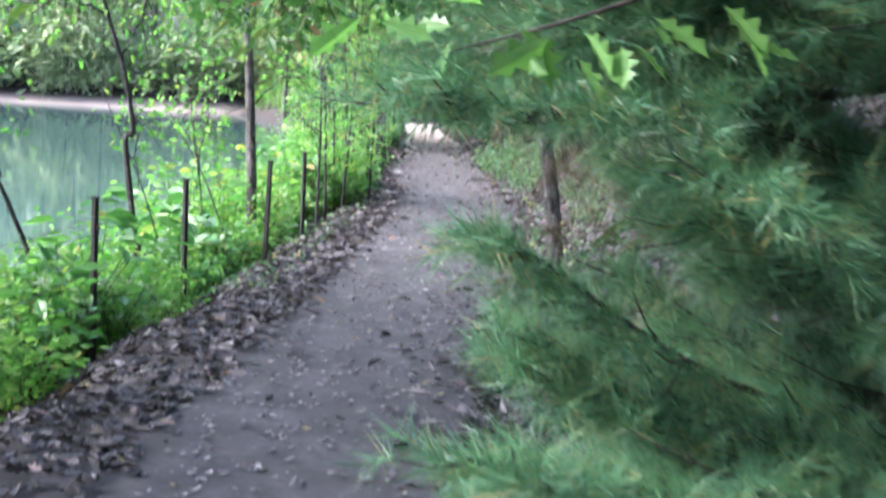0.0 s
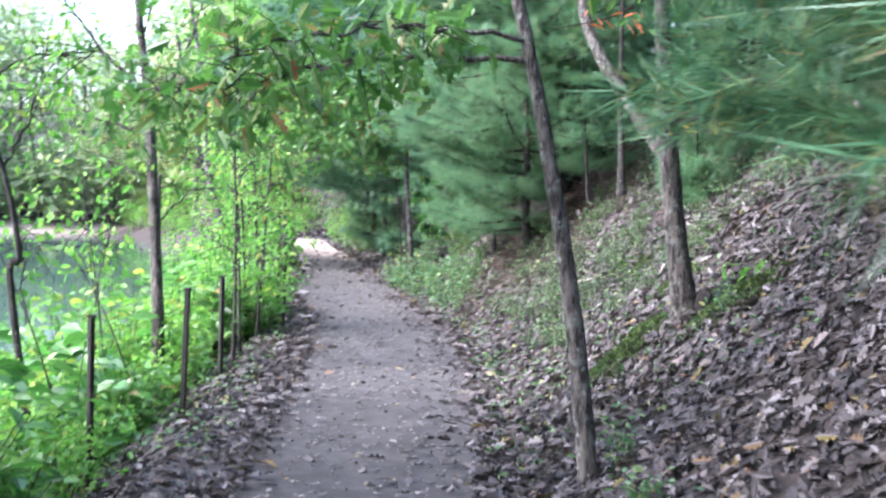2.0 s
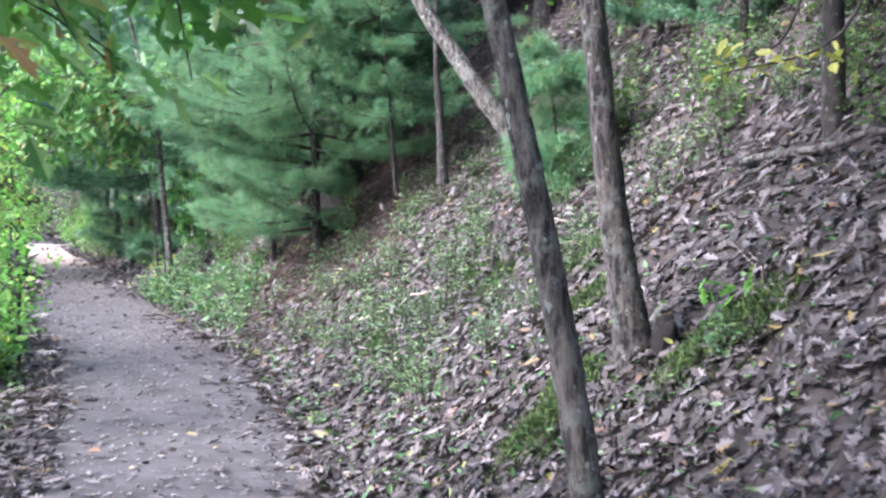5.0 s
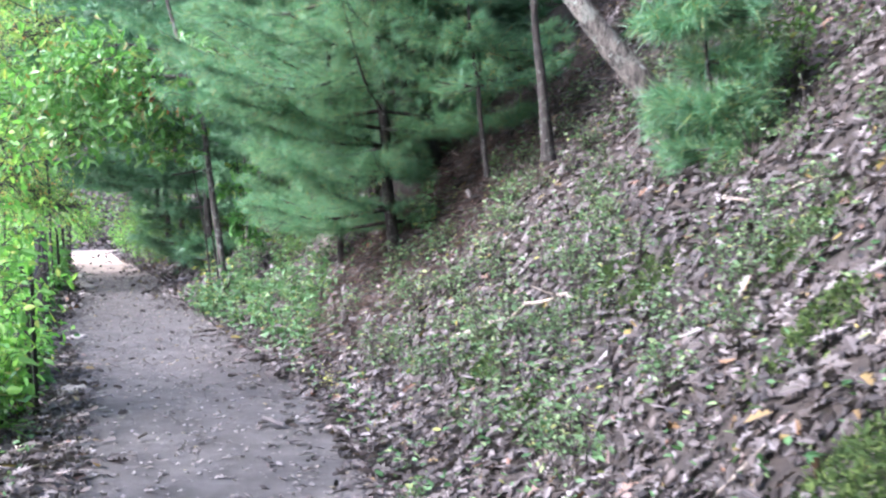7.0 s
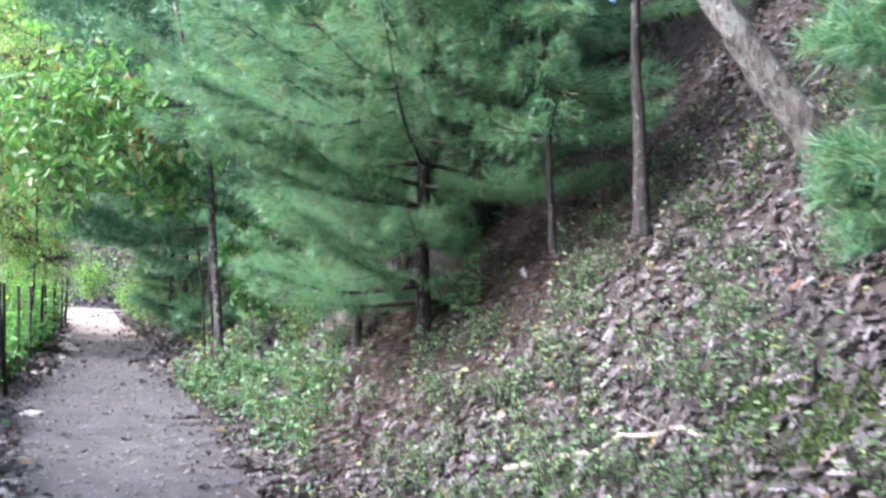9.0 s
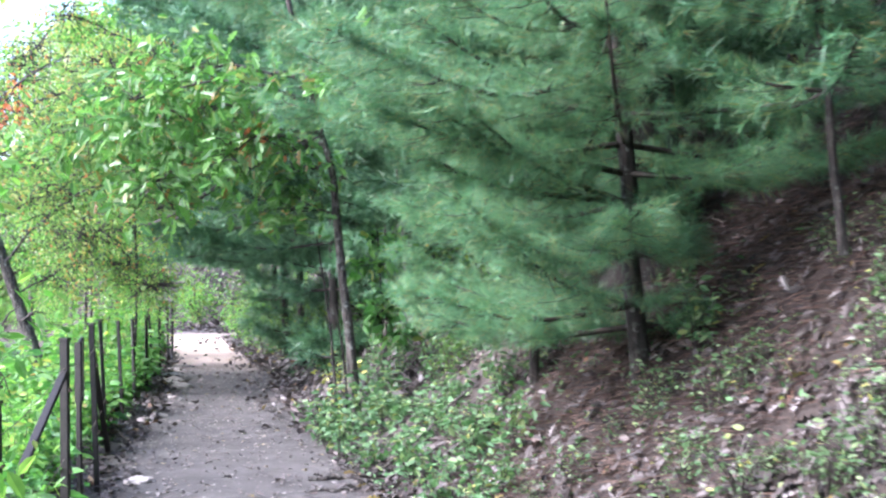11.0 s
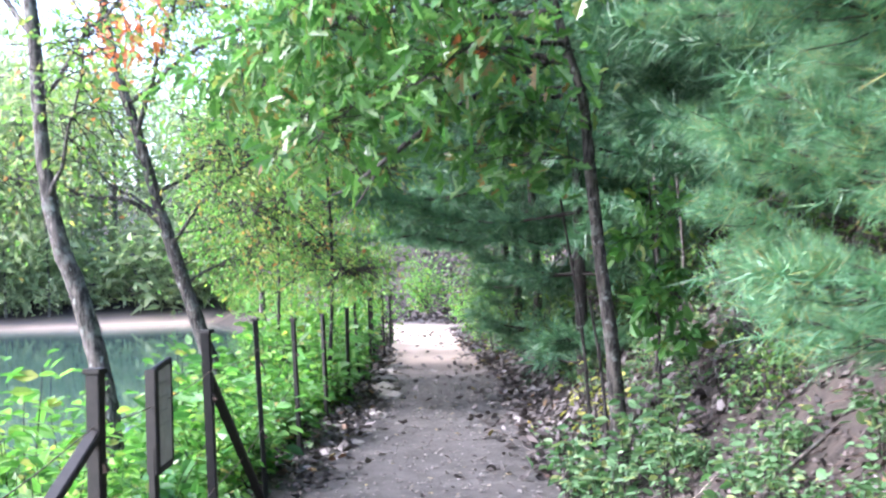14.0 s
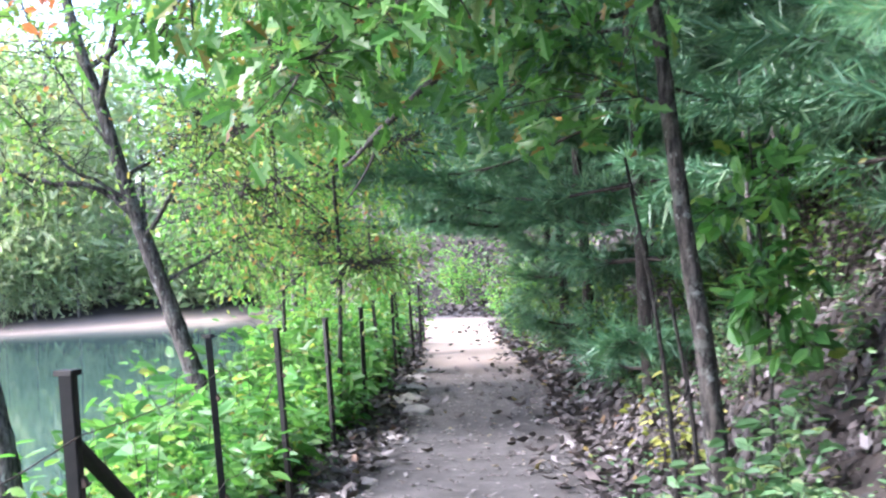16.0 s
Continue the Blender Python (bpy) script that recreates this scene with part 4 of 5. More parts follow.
for y in np.arange(0.4, 33, 0.42):
    for row in range(3 if y > 1.2 else 2):
        off = (1.12 if y < 9 else 0.55) + row * 0.45 + r.uniform(-0.12, 0.2)
        x = float(edge_left(y)) - off
        k = int(r.choice([0, 1, 3, 2, 4] if y < 11.5 else [2, 4, 2, 4, 1]))
        plant(k, stand(x, y + r.uniform(-0.15, 0.15), r.uniform(0, 360), r.uniform(0.6, 1.15) * (0.75 if row == 0 else 1.05) * (1.12 if y < 9 else 1.15)))
kinds2 = [shrub("bank_plant", "low pale green plant on the bank's foot", 211, 0.3, 0.2, 7, 110, OVATE, FERN, 0.06, "plants at the bank's foot"),
          shrub("bank_plant", "low pale green plant on the bank's foot", 212, 0.42, 0.22, 7, 110, OVATE, FERN, 0.075, "plants at the bank's foot"),
          shrub("huckleberry", "small huckleberry bush among fallen leaves", 213, 0.24, 0.18, 8, 120, OVATE, HUCKLE, 0.034, "huckleberry on the slope"),
          shrub("huckleberry", "small huckleberry bush among fallen leaves", 214, 0.3, 0.2, 7, 90, OVATE, HUCKLE, 0.032, "huckleberry on the slope"),
          shrub("yellow_shrub", "low shrub with yellow-green leaves beside the trail", 215, 0.5, 0.2, 5, 45, OVATE, LEAF_YELLOW, 0.075, "yellow shrubs")]
used2 = [False] * 5


def plant2(k, m):
    if used2[k]:
        return copy_thing(kinds2[k], m @ Matrix.Scale(1 / kinds2[k].scale[0], 4))
    used2[k] = True
    kinds2[k].matrix_basis = m
    return kinds2[k]


for _ in range(105):
    y = r.uniform(13.2, 24)
    x = float(edge_right(y)) + abs(r.normal(0.1, 0.75)) + (0.28 if y < 15 else 0.55)
    plant2(int(r.integers(0, 2)), stand(x, y, r.uniform(0, 360), r.uniform(0.5, 1.0)))
for _ in range(260):
    y = r.uniform(6.6, 13.2)
    x = float(edge_right(y)) + r.uniform(0.55, 3.6)
    if math.hypot(x - 0.5, y - 9.0) > 0.3:
        plant2(int(r.choice([2, 3, 2])), stand(x, y, r.uniform(0, 360), r.uniform(0.5, 1.15)))
for x, y, k, s in [(-2.42, 12.5, 1, 0.6), (-1.95, 10.9, 4, 0.45), (-2.7, 13.2, 0, 1.1), (-3.0, 13.9, 1, 0.9), (-4.75, 18.9, 4, 1.0), (-4.9, 19.3, 4, 1.15), (-3.35, 14.9, 1, 1.0), (-0.75, 8.0, 3, 1.2), (1.0, 4.2, 1, 0.5),
                   (0.55, 2.6, 1, 0.55), (0.75, 1.75, 0, 0.8), (-4.1, 16.1, 1, 1.0), (-4.5, 17.0, 1, 1.05), (-4.2, 17.1, 1, 1.25), (-4.45, 17.3, 0, 1.3), (-4.0, 17.3, 1, 1.1), (-3.9, 16.7, 1, 0.9), (-4.32, 16.95, 0, 1.2), (-3.7, 15.6, 0, 1.2), (-1.0, 7.3, 0, 0.5)]:
    plant2(k, stand(x, y, x * 70, s))
far_bush = [shrub("path_bush", "pale green bush at the sunlit end of the trail", 221, 1.5, 0.6, 12, 420, OVATE, LEAF_SUNNY, 0.10, "bushes at the trail's end"),
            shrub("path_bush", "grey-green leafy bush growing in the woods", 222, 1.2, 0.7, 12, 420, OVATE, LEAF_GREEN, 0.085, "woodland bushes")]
spots = [(-11.2, 30.6), (-9.0, 30.3), (-9.7, 32.2), (-10.3, 34.0), (-11.0, 36.2), (-8.4, 28.2), (-12.9, 33.6), (-13.8, 35.8), (-12.0, 39.5), (-13.0, 42.0), (-9.0, 33.2), (-15.4, 38.5), (-13.6, 45.0)]
for k, (x, y) in enumerate(spots):
    m = stand(x, y, k * 77, 0.8 + 0.12 * (k % 4))
    if k < 2:
        far_bush[k].matrix_basis = m
    else:
        copy_thing(far_bush[k % 2], m)

# sprigs of broad leaves hanging near the trail
for k, (x, y, z, n, mat, size, label) in enumerate([(1.58, -2.75, 1.66, 18, LEAF_OAK, 0.12, "large bright green leaves on a low twig"), (1.2, -2.62, 1.76, 11, LEAF_OAK, 0.11, "large bright green leaves on a low twig"),
                                                    (0.86, 2.4, 1.87, 14, LEAF_YELLOW, 0.06, "small yellow leaves on a drooping twig"), (0.42, 2.2, 2.32, 9, LEAF_ORANGE, 0.08, "withered orange-brown leaves on a twig"),
                                                    (1.15, 4.55, 1.15, 10, LEAF_SUNNY, 0.11, "green leaves on a short stem"), (1.05, 3.9, 2.02, 12, LEAF_YELLOW, 0.08, "small yellow leaves on a drooping twig")]):
    rr = np.random.default_rng(240 + k)
    t = thing("leaf_sprig", x, y, z, label, "twig", "hanging sprigs")
    end = (0.75, 0.5, 0.42) if k < 2 else (0.3, 0.25, 0.5) if k != 4 else (0.05, 0.1, -0.45)
    part("twig", tubes_mesh("twig", [(smooth_line([end, (0.12, 0.08, 0.10), (-0.22, 0, -0.02)], 5), np.linspace(0.008, 0.002, 11))], TWIG, 5), t)
    u = rr.uniform(-0.35, 0.4, n) * (1 if k < 2 else 0.5)
    P = np.stack([u, u * 0.3 + rr.normal(0, 0.05, n), 0.02 + 0.2 * np.clip(u, 0, 1) + rr.normal(0, 0.03, n)], -1)
    W = rr.normal(0, 1, (n, 3)) * (1, 1, 0.4) + (0, 0, -0.6)
    for i in range(n):
        part("leaf", scatter("leaf", OAK if size > 0.1 else OVATE, P[i:i + 1], W[i:i + 1], size * rr.uniform(0.7, 1.15, 1), mat, rr), t)

# ---- fallen wood, moss, stones ----
def stick(points, radius, label, mat=DEADWOOD, lift=0.015, group="fallen sticks", spurs=2):
    pts = np.array([(x, y, float(height(x, y)) + lift + dz) for x, y, dz in points])
    rr = np.random.default_rng(int(abs(pts[0].sum()) * 1000) % 9999)
    t = thing("fallen_branch", *pts[0], label, "branch", group)
    ln = smooth_line(pts, 6) - pts[0]
    ln[1:-1] += rr.normal(0, radius * 0.5, (len(ln) - 2, 3))
    part("stem", tubes_mesh("stem", [(ln, np.linspace(radius, radius * 0.45, len(ln)))], mat, 8, 0.08, 3), t)
    for k in range(spurs):
        i = int(len(ln) * (0.4 + 0.3 * k))
        d = rr.normal(0, 1, 3) * (1, 1, 0.3)
        d /= np.linalg.norm(d)
        part("spur", tubes_mesh("spur", [(np.array([ln[i], ln[i] + d * 0.07, ln[i] + d * 0.16 + (0, 0, 0.01)]), np.array([0.5, 0.4, 0.2]) * radius)], mat, 6), t)


stick([(-0.95, 10.1, 0.0), (-0.6, 9.5, 0.05), (-0.3, 9.05, 0.06), (-0.12, 8.72, 0.0)], 0.018, "pale bent dead branch on the leafy slope")
stick([(-4.1, 15.1, 0.0), (-3.6, 15.35, 0.04), (-3.0, 15.7, 0.12)], 0.022, "fallen grey branch at the trail's edge", BARK)
stick([(-3.95, 14.6, 0.0), (-3.5, 14.75, 0.02), (-3.15, 15.1, 0.06)], 0.014, "fallen grey branch at the trail's edge", BARK)
stick([(0.62, 8.3, 0.02), (0.75, 7.95, 0.02), (0.98, 7.6, 0.02)], 0.012, "thin pale dead stick on the slope")
stick([(1.5, 6.2, 0.05), (1.9, 5.2, 0.12), (2.2, 4.6, 0.15), (2.6, 4.3, 0.2)], 0.022, "curved dark fallen branch on the slope", BARK)
stick([(1.3, 6.0, 0.05), (1.6, 5.7, 0.1), (1.7, 5.4, 0.12)], 0.014, "dark fallen branch on the slope", BARK)
for _ in range(46):
    y = r.uniform(0.5, 17)
    x = float(edge_right(y)) + r.uniform(0.1, 3.2) if r.uniform() < 0.75 else float(edge_left(y)) - r.uniform(0, 0.5)
    a, l = r.uniform(0, 6.28), r.uniform(0.15, 0.5)
    stick([(x, y, 0), (x + l * 0.5 * math.cos(a), y + l * 0.5 * math.sin(a), 0.02), (x + l * math.cos(a + 0.2), y + l * math.sin(a + 0.2), 0.01)], r.uniform(0.004, 0.009), "small dead stick among fallen leaves", DEADWOOD if r.uniform() < 0.4 else BARK, 0.02, "small sticks", 1)


def mound(name, x, y, w, d, h, mat, label, category, seed, group="", sink=0.25):
    """A lumpy low mound that follows the ground."""
    bm = bmesh.new()
    bmesh.ops.create_icosphere(bm, subdivisions=4, radius=1)
    z0 = float(height(x, y))
    for v in bm.verts:
        n = 1 + 0.22 * noise.noise(v.co * 2.1 + Vector((seed, 0, 0))) + 0.10 * noise.noise(v.co * 6 + Vector((0, seed, 0)))
        px, py = v.co.x * w * n, v.co.y * d * n
        v.co = (px, py, v.co.z * h * n + float(height(x + px, y + py)) - z0 - h * sink)
    me = bpy.data.meshes.new(name)
    bm.to_mesh(me)
    bm.free()
    me.materials.append(mat)
    me.polygons.foreach_set("use_smooth", np.full(len(me.polygons), True))
    ob = new(name, me)
    ob.matrix_basis = pose(x, y, z0)
    return tagged(ob, label, category, group)


for k, (x, y, w, d) in enumerate([(0.44, 4.95, 0.22, 0.3), (1.02, 4.38, 0.34, 0.26), (0.32, 4.75, 0.24, 0.26), (1.25, 4.55, 0.2, 0.25), (-0.45, 7.95, 0.14, 0.2), (0.2, 8.2, 0.2, 0.26), (0.0, 8.6, 0.2, 0.2), (-0.7, 9.0, 0.16, 0.2), (0.6, 6.1, 0.26, 0.2), (0.75, 7.0, 0.2, 0.25), (-0.75, 9.6, 0.15, 0.2)]):
    q = np.random.default_rng(280 + k)
    n = 1500
    mx, my = q.normal(0, 0.55, n) * w, q.normal(0, 0.55, n) * d
    z0 = float(height(x, y))
    top = (0.13 if k < 3 else 0.06) * np.clip(1 - (mx / w) ** 2 - (my / d) ** 2, 0, 1) * (0.6 + 0.4 * waves((x + mx) * 4, (y + my) * 4))
    pos = np.stack([mx, my, height(x + mx, y + my) - z0 + 0.005 + top], -1)
    t = new("moss_patch", scatter("moss_patch", SLIM, pos, q.normal(0, 1, (n, 3)) + (0, 0, 0.7), q.uniform(0.02, 0.045, n), MOSS_TUFT, q))
    t.matrix_basis = pose(x, y, z0)
    tagged(t, "patch of green moss among fallen leaves", "moss", "moss patches")
# root flare with the black shadow beside it painted in
mound("root_hollow", 0.87, 4.80, 0.075, 0.07, 0.15, ROOT_SHADOW, "dark root swelling at a tree's foot, shadow painted into its colour", "root", 1.7, "", 0.1)
for k, (x, y, s) in enumerate([(-4.0, 11.1, 0.16), (-4.1, 11.6, 0.10), (-7.35, 20.9, 0.13), (-7.9, 22.6, 0.18), (-8.3, 23.4, 0.2), (-8.15, 23.0, 0.12), (-8.7, 24.4, 0.2), (-9.0, 25.3, 0.18), (-6.9, 19.3, 0.1), (-9.3, 26.3, 0.16), (-5.35, 15.0, 0.12)]):
    mound("edge_stone", x, y, s, s * 0.8, s * 0.45, STONE, "pale flat stone at the trail's edge", "stone", k * 2.1, "stones at the trail's edge", 0.2)

# ---- fallen leaves ----
def litter_places(n, y0, y1, rr, worn=0.012):
    y = rr.uniform(y0, y1, n)
    side = rr.uniform(size=n)
    wide = edge_right(y) - edge_left(y)
    x = np.where(side < 0.8, edge_right(y) - 0.02 + 6.2 * rr.uniform(0, 1, n) ** 1.35, np.where(side < 0.9, edge_left(y) + 0.12 - rr.uniform(0, 1.0, n), edge_left(y) + wide * rr.uniform(0, 1, n)))
    on = (x > edge_left(y) + 0.04) & (x < edge_right(y) - 0.02)
    pine_bed = np.hypot(x + 1.3, (y - 13.6) * 0.8) < 1.7
    edge = np.minimum(x - edge_left(y), edge_right(y) - x)
    keep = (~on | (rr.uniform(size=n) < 0.6 * np.exp(-edge / np.where(edge_right(y) - x < x - edge_left(y), 0.24, 0.12))) | (rr.uniform(size=n) < worn)) & (~pine_bed | (rr.uniform(size=n) < 0.38))
    return x[keep], y[keep]


def litter_mesh(name, x, y, rr, lo, hi, shape, mat=None):
    n = len(x)
    e = 0.03
    nrm = np.stack([-(height(x + e, y) - height(x - e, y)) / (2 * e), -(height(x, y + e) - height(x, y - e)) / (2 * e), np.ones(n)], -1)
    nrm /= np.linalg.norm(nrm, axis=1)[:, None]
    lift = nrm + rr.normal(0, 0.45, (n, 3))
    a = rr.uniform(0, 6.28, n)
    way = np.stack([np.cos(a), np.sin(a), np.zeros(n)], -1)
    way -= nrm * (way * nrm).sum(1)[:, None]
    way += nrm * rr.normal(0.06, 0.16, n)[:, None]
    pos = np.stack([x, y, height(x, y) + rr.uniform(0.004, 0.04, n)], -1)
    return scatter(name, shape, pos, way, rr.uniform(lo, hi, n), mat or LITTER, rr, rr.normal(0, 0.25, n), lift)


rr = np.random.default_rng(300)
x, y = litter_places(50000, -9.0, 18, rr, 0.004)
tagged(new("leaf_litter", litter_mesh("leaf_litter", x, y, rr, 0.025, 0.075, CURLED, LITTER_OLD)), "thick layer of dry brown and tan fallen leaves", "leaves", kind="stuff")
x, y = litter_places(34000, -3, 15.5, rr)
tagged(new("leaf_litter", litter_mesh("leaf_litter", x, y, rr, 0.055, 0.13, OAK)), "dry lobed oak leaves fallen on the bank", "leaves", kind="stuff")
x, y = litter_places(17000, -1, 14, rr, 0.006)
tagged(new("leaf_litter", litter_mesh("leaf_litter", x, y, rr, 0.06, 0.12, CRUMPLED)), "crumpled dry leaves heaped on the bank", "leaves", kind="stuff")
x, y = litter_places(28000, 17.5, 36, rr)
tagged(new("leaf_litter", litter_mesh("leaf_litter", x, y, rr, 0.06, 0.13, CURLED)), "fallen leaves along the far trail", "leaves", kind="stuff")
x, y = litter_places(9000, 38, 56, rr, 0.9)
tagged(new("leaf_litter", litter_mesh("leaf_litter", x, y, rr, 0.10, 0.22, CURLED, LITTER_OLD)), "brown leaves on the rise at the trail's end", "leaves", kind="stuff")
loose = []
for k in range(6):
    q = np.random.default_rng(320 + k)
    loose.append(scatter("fallen_leaf", OAK if k % 2 else CURLED, np.zeros((1, 3)), np.array([[1.0, 0, 0.05]]), np.array([0.06]), LITTER_PALE, q, np.array([0.0])))
for k in range(240):
    y = rr.uniform(0.3, 14)
    x = float(edge_left(y)) + rr.uniform(-0.2, 1.6)
    ob = new("fallen_leaf", loose[k % 6])
    ob.parent = ground
    ob.matrix_basis = pose(x, y, float(height(x, y)) + 0.008, rr.normal(0, 9), rr.normal(0, 9), rr.uniform(0, 360)) @ Matrix.Scale(rr.uniform(0.6, 1.25), 4)

n = 4200
y = rr.uniform(-3, 26, n)
x = edge_left(y) + (edge_right(y) - edge_left(y)) * rr.uniform(0.02, 0.98, n)
a = rr.uniform(0, 6.28, n)
flat = scatter("trail_leaves", CURLED, np.stack([x, y, height(x, y) + 0.006], -1), np.stack([np.cos(a), np.sin(a), rr.normal(0, 0.08, n)], -1), rr.uniform(0.018, 0.06, n), LITTER_PALE, rr, rr.normal(0, 0.15, n))
tagged(new("trail_leaves", flat), "scattered small pale leaves on the trodden trail", "leaves", kind="stuff")

# brown needles under the big pine
n = 26000
y = rr.normal(13.6, 1.5, n)
x = -1.3 + rr.normal(0, 1.1, n)
ok = x > edge_right(y) + 0.1
x, y = x[ok], y[ok]
n = len(x)
pos = np.stack([x, y, height(x, y) + rr.uniform(0.0, 0.02, n)], -1)
thin = (SLIM[0] * (1, 0.16, 0.5), SLIM[1])
tagged(new("needle_litter", scatter("needle_litter", thin, pos, rr.normal(0, 1, (n, 3)) * (1, 1, 0.25) + (-0.4, 0, -0.25), rr.uniform(0.06, 0.16, n), STRAW, rr)), "reddish-brown pine needles covering the slope", "needles", kind="stuff")

# low weeds on the bank and verge
n = 5200
y = rr.uniform(3, 20, n)
x = np.where(rr.uniform(size=n) < 0.7, edge_right(y) + np.abs(rr.normal(0.9, 0.9, n)), edge_left(y) - rr.uniform(0.2, 0.9, n))
pos = np.stack([x, y, height(x, y) + rr.uniform(0.01, 0.09, n)], -1)
tagged(new("weeds", scatter("weeds", OVATE, pos, rr.normal(0, 1, (n, 3)) * (1, 1, 0.3) + (0, 0, 0.3), rr.uniform(0.025, 0.06, n), FERN, rr)), "sparse small green weeds among fallen leaves", "weeds", kind="stuff")

# ---- woods on the slope ----
def wood_tree(x, y, h, rad, seed, bark, mat, label, low, group, size=0.2, n=10, reach=2.0, per=5):
    q = np.random.default_rng(seed)
    z = float(height(x, y)) - 0.1
    top = (x + q.normal(0, 0.25), y + q.normal(0, 0.25), z + h)
    return broad_tree("forest_tree", (x, y, z), [(x, y, z), (x + q.normal(0, 0.1), y, z + h * 0.4), top], rad,
                      fan_limbs(top, q, n, reach, 0.3, 0.1, rad * 0.35, 0.05, (x, y, z + h * low)), OVATE, mat, bark, label, seed, per, size, 0.2, 0.6, group, whole=True)


q = np.random.default_rng(400)
for k in range(26):
    y = q.uniform(0, 40)
    x = float(edge_right(y)) + q.uniform(4.2, 14)
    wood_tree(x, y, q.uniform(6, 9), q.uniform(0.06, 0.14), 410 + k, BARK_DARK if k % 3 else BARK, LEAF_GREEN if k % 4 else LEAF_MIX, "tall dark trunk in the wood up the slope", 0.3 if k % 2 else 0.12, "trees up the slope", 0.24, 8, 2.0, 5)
slope_pines = []
for k, (x, y) in enumerate([(2.6, 12.5), (3.2, 9.5), (1.2, 15.5), (4.5, 6.0), (-0.8, 18.5), (5.5, 13.0), (-2.0, 22.5), (3.4, 2.6), (3.5, 0.6), (4.6, 4.2), (4.2, -1.0), (-3.2, 23.5), (-1.2, 20.5), (0.4, 17.6), (2.9, 7.0), (3.6, 4.4), (0.6, 20.0), (-3.8, 26.0), (3.3, 7.7), (2.6, 10.2), (3.9, 6.0), (0.4, 25.5), (1.6, 24.0), (-1.2, 27.0)]):
    if k < 3:
        z = float(height(x, y)) - 0.1
        slope_pines.append(pine("white_pine", (x, y, z), (x, y, z + 5.0), 0.06, 1.7, 0.10, 11, 460 + k, NEEDLES_SHADED, "white pine in the shade of the slope", 64, 8, 0.20, 0.018, "pines up the slope", None, 0.42))
    else:
        copy_thing(slope_pines[k % 3], stand(x, y, k * 67, 0.85 + 0.08 * (k % 4), 0.1))
for k, (x, y) in enumerate([(2.0, 8.6), (2.5, 7.3), (1.7, 10.7)]):
    copy_thing(slope_pines[k], stand(x, y, k * 95 + 40, 0.5, 0.05))
# first three stand out of view, added as canopy to darken the start
for k, (x, y, h) in enumerate([(4.6, -1.2, 7.5), (5.2, 1.8, 8), (4.0, -4.6, 7), (3.4, 4.6, 8), (4.4, 7.6, 8.5), (5.6, 4.6, 9), (2.9, 7.4, 7)]):
    wood_tree(x, y, h, 0.09, 480 + k, BARK_DARK, LEAF_GREEN, "dark-trunked woodland tree up the slope", 0.22, "trees up the slope", 0.17, 12, 2.1, 14)
for k, (x, y, s) in enumerate([(3.0, 5.6, 1.5), (3.9, 6.6, 1.8), (4.8, 6.0, 1.8), (3.6, 8.6, 1.7), (5.2, 8.0, 2.0), (2.4, 8.2, 1.2), (4.0, 10.5, 1.8), (2.8, 11.0, 1.5), (5.6, 10, 2.2), (1.6, 11.6, 1.3), (2.6, 4.0, 1.1), (4.2, 3.0, 1.6), (6.2, 6.5, 2.0), (1.4, 13.4, 1.4), (3.4, 13.0, 1.9), (-3.0, 17.6, 0.8), (-2.6, 18.4, 1.0), (-3.2, 19.0, 0.9), (-2.2, 16.4, 0.8), (-6.0, 23.0, 0.7), (-6.3, 24.2, 0.9), (-6.9, 25.5, 0.9), (-7.6, 26.8, 0.9), (-8.0, 28.0, 1.0), (-5.6, 24.4, 1.2), (-5.0, 22.6, 1.1), (-6.4, 26.6, 1.3), (-8.5, 29.2, 0.9), (-4.3, 22.4, 1.3), (-4.0, 20.2, 0.8), (-4.6, 21.2, 0.8), (-1.8, 18.0, 1.2), (-5.3, 22.6, 0.8), (-2.4, 20.2, 1.3), (-3.3, 16.9, 0.5)]):
    copy_thing(far_bush[1], stand(x, y, k * 50, s))
for k in range(16):
    y = 3.6 + 0.36 * k
    x = float(edge_right(y)) + 2.7 + (k * 7 % 5) * 0.42
    copy_thing(far_bush[1], stand(x, y, k * 81, 0.4 + 0.09 * (k % 4)))
# unseen trees, added so their crowns shade the trail's start
for k, (x, y, h) in enumerate([(-2.5, -2.0, 7.5), (-4.6, 0.8, 7.5), (1.0, -7.8, 7.5)]):
    wood_tree(x, y, h, 0.08, 540 + k, BARK_DARK, LEAF_GREEN, "unseen leafy tree added to shade the trail's start", 0.45, "trees at the trail's start", 0.2, 14, 2.7, 7)
# more out-of-view trees added on the shore side to block sun
for k, (x, y, h) in enumerate([(-2.6, -5.6, 7), (-4.2, -2.4, 7.5), (-5.6, -7.5, 8), (-1.2, -9.5, 7.5), (-6.0, -3.6, 8), (-3.4, -8.4, 8)]):
    wood_tree(x, y, h, 0.08, 490 + k, BARK_DARK, LEAF_GREEN, "leafy tree on the shore at the trail's start", 0.2, "trees at the trail's start", 0.16, 12, 1.9, 12)
# woods at the trail's end; last five are unseen, added behind to close off light
for k, (x, y) in enumerate([(-19, 52), (-16, 55), (-13, 50), (-10, 48), (-23, 56), (-27, 60), (-8, 45), (-12.5, 54), (-18, 60), (-31, 64), (-6, 41), (5, -9), (0, -12), (8, -6), (4, -14), (-3, -15)]):
    wood_tree(x, y, 9, 0.14, 500 + k, BARK, LEAF_GREEN if k % 2 else LEAF_SUNNY, "woodland tree beyond the trail's bend", 0.25, "woodland trees", 0.30, 12, 2.6, 10)

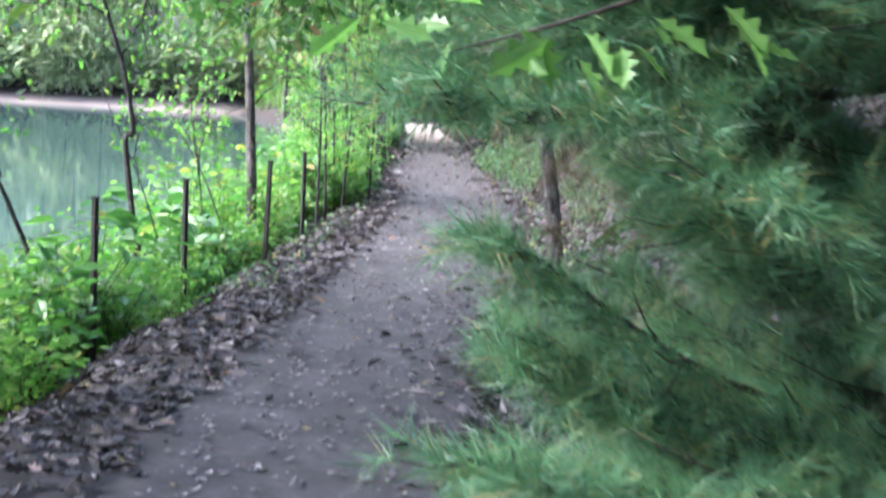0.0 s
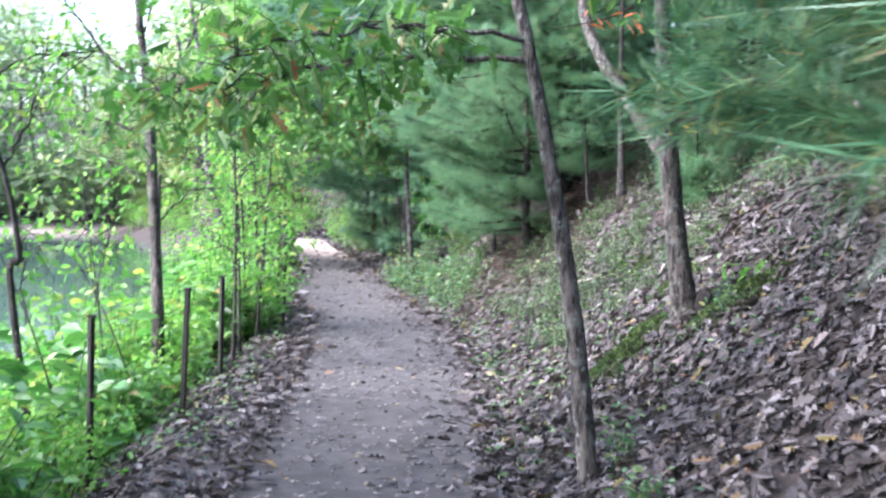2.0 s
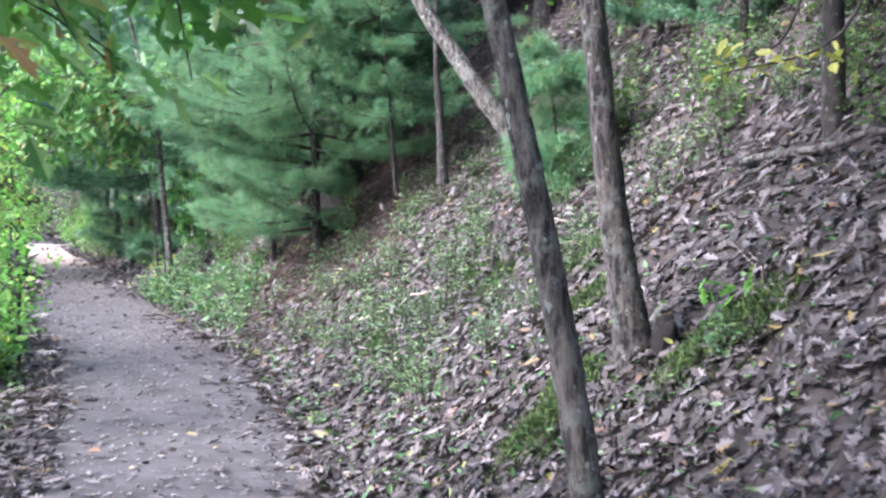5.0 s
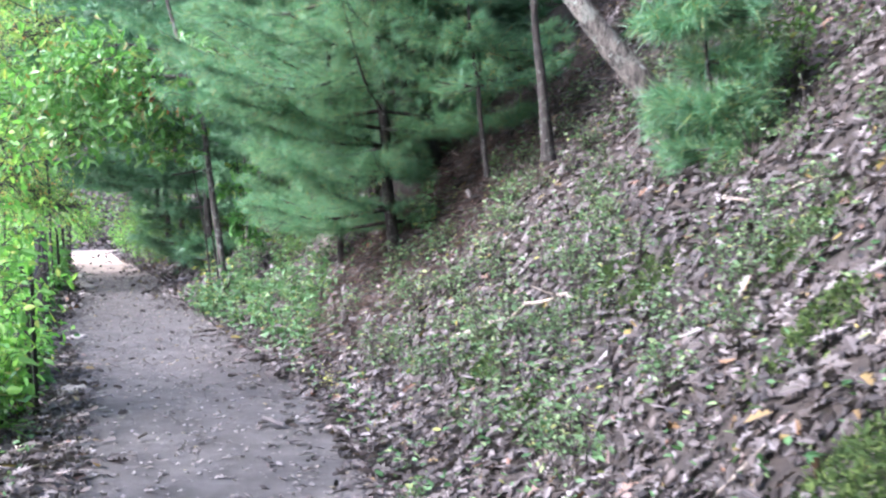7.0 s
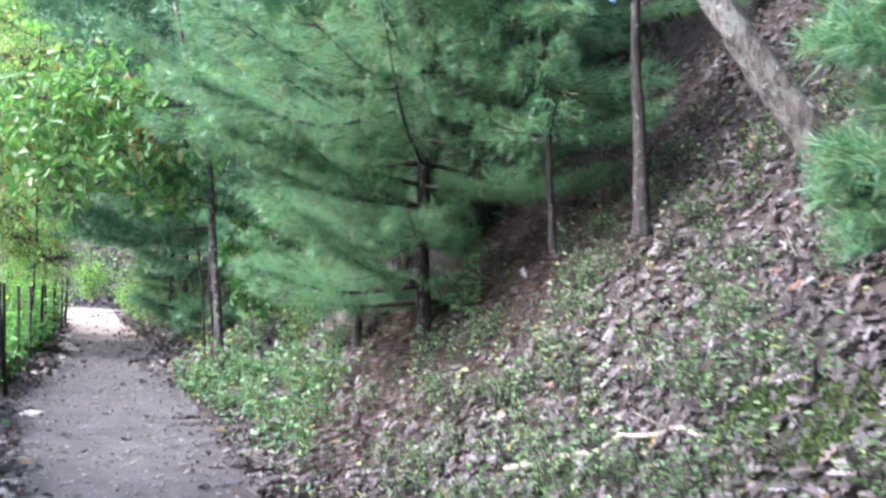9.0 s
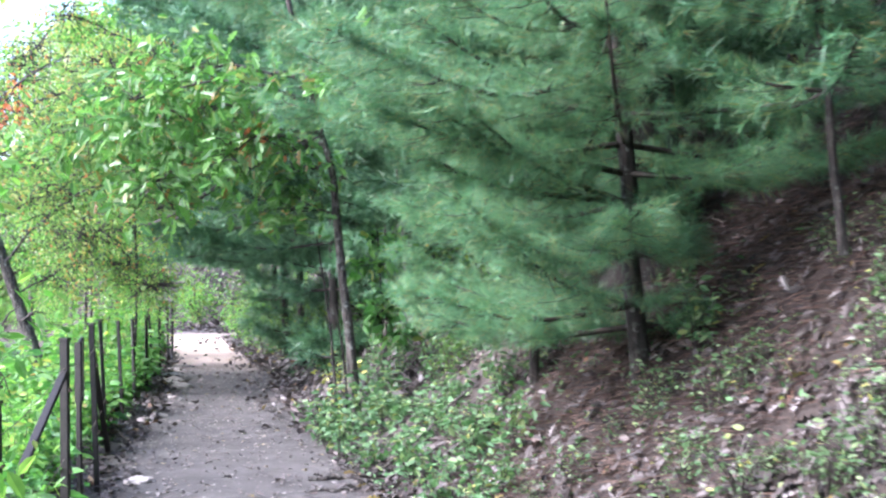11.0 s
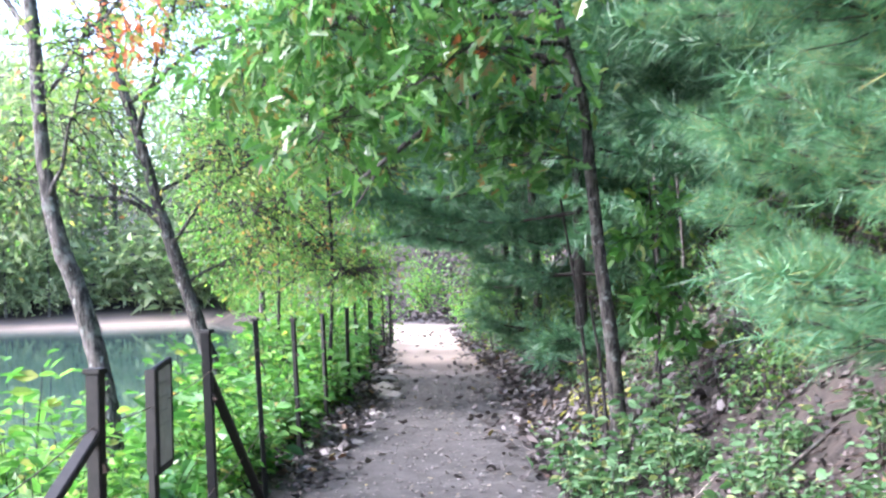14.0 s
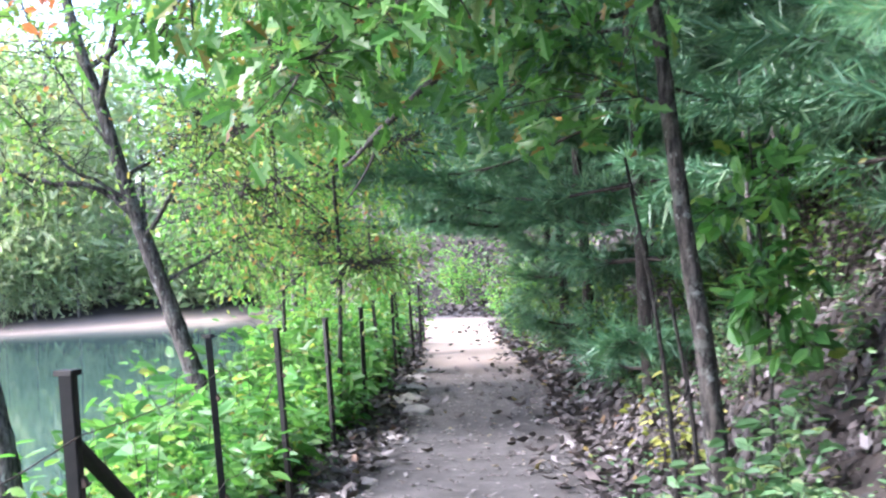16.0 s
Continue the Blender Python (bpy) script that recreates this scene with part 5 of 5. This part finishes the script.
# ---- far shore ----
for k, (x, y) in enumerate([(-14.9, 43.0), (-15.6, 44.6), (-15.3, 43.4), (-18.0, 45.6), (-19.4, 47.6), (-14.0, 45.0), (-20.0, 49.6)]):
    copy_thing(far_bush[k % 2], stand(x, y, k * 43, 1.3 + 0.15 * k))
for k, (x, y, s) in enumerate([(-10.9, 34.4, 0.80), (-9.7, 31.4, 0.70), (-12.4, 38.3, 0.90), ]):
    copy_thing(far_bush[0], stand(x, y, k * 61, s))
for k in (0, 1, 2, 6, 7, 8):
    copy_thing(far_bush[k % 2], stand(-11.5 - 1.3 * k, 46.5 + (k * 5 % 4), k * 61, 1.7 + 0.2 * (k % 3), 0.1))
for k in range(26):
    x = -19 - k * 0.85
    u = (k * 37 % 10) * 0.35
    copy_thing(far_bush[0], stand(x, 51.5 + 1.25 * (-x - 19) + u, k * 50, 1.5 + 0.15 * (k % 6), 0.1))
    copy_thing(far_bush[0], stand(x + 0.4, 49.0 + 1.25 * (-x - 19) + u * 0.4, k * 70, 1.0 + 0.12 * (k % 5), 0.1))
far_kinds = []
for k in range(3):
    q = np.random.default_rng(600 + k)
    h = (11, 9, 7)[k]
    t = broad_tree("shore_tree", (0, 0, 0), [(0, 0, -0.2), (0.2, 0, h * 0.5), (0, 0.2, h)], 0.16,
                   fan_limbs((0, 0.2, h), q, 16, 2.4, 0.25, 0.15, 0.05, 0.02, (0, 0, h * 0.1)), SLIM, (LEAF_FAR_LIT, LEAF_FAR_LIT_PALE, LEAF_FAR_LIT_GOLD)[k], BARK_PALE, "leafy tree on the pond's far shore", 610 + k, 4.5, 0.62, 0.5, 1.0, "trees on the far shore", whole=True)
    far_kinds.append(t)
q = np.random.default_rng(640)
first = [True] * 3
for k in range(170):
    s, u = q.uniform(-60, 62), 4.5 + abs(q.normal(0, 10)) if k % 3 else q.uniform(1.5, 3.2)
    x, y = -45 + s * 0.82 - u * 0.57, 68 + s * 0.57 + u * 0.82
    if k >= 140:
        x, y = q.uniform(-38, -12), q.uniform(54, 80)
        y = max(y, 56 + 1.25 * max(0, -x - 19))
    kind = int(q.choice([0, 0, 1, 2]))
    sc = q.uniform(0.8, 1.5) * (0.4 if k % 3 == 0 else 1)
    m = pose(x, y, float(height(x, y)) - 0.2, 0, 0, q.uniform(0, 360)) @ Matrix.Scale(sc, 4)
    if first[kind]:
        first[kind] = False
        far_kinds[kind].matrix_basis = m
    else:
        copy_thing(far_kinds[kind], m)

shore_bush = shrub("shore_bush", "pale leafy bush along the far beach", 650, 1.7, 0.9, 12, 360, SLIM, LEAF_FAR_LIT_PALE, 0.34, "bushes on the far shore")
for k in range(44):
    s, u = -42 + 1.9 * k + q.uniform(-0.6, 0.6), q.uniform(2.2, 4.2)
    x, y = -45 + s * 0.82 - u * 0.57, 68 + s * 0.57 + u * 0.82
    m = stand(x, y, k * 70, q.uniform(1.4, 2.3), 0.1)
    if k == 0:
        shore_bush.matrix_basis = m
    else:
        copy_thing(shore_bush, m)
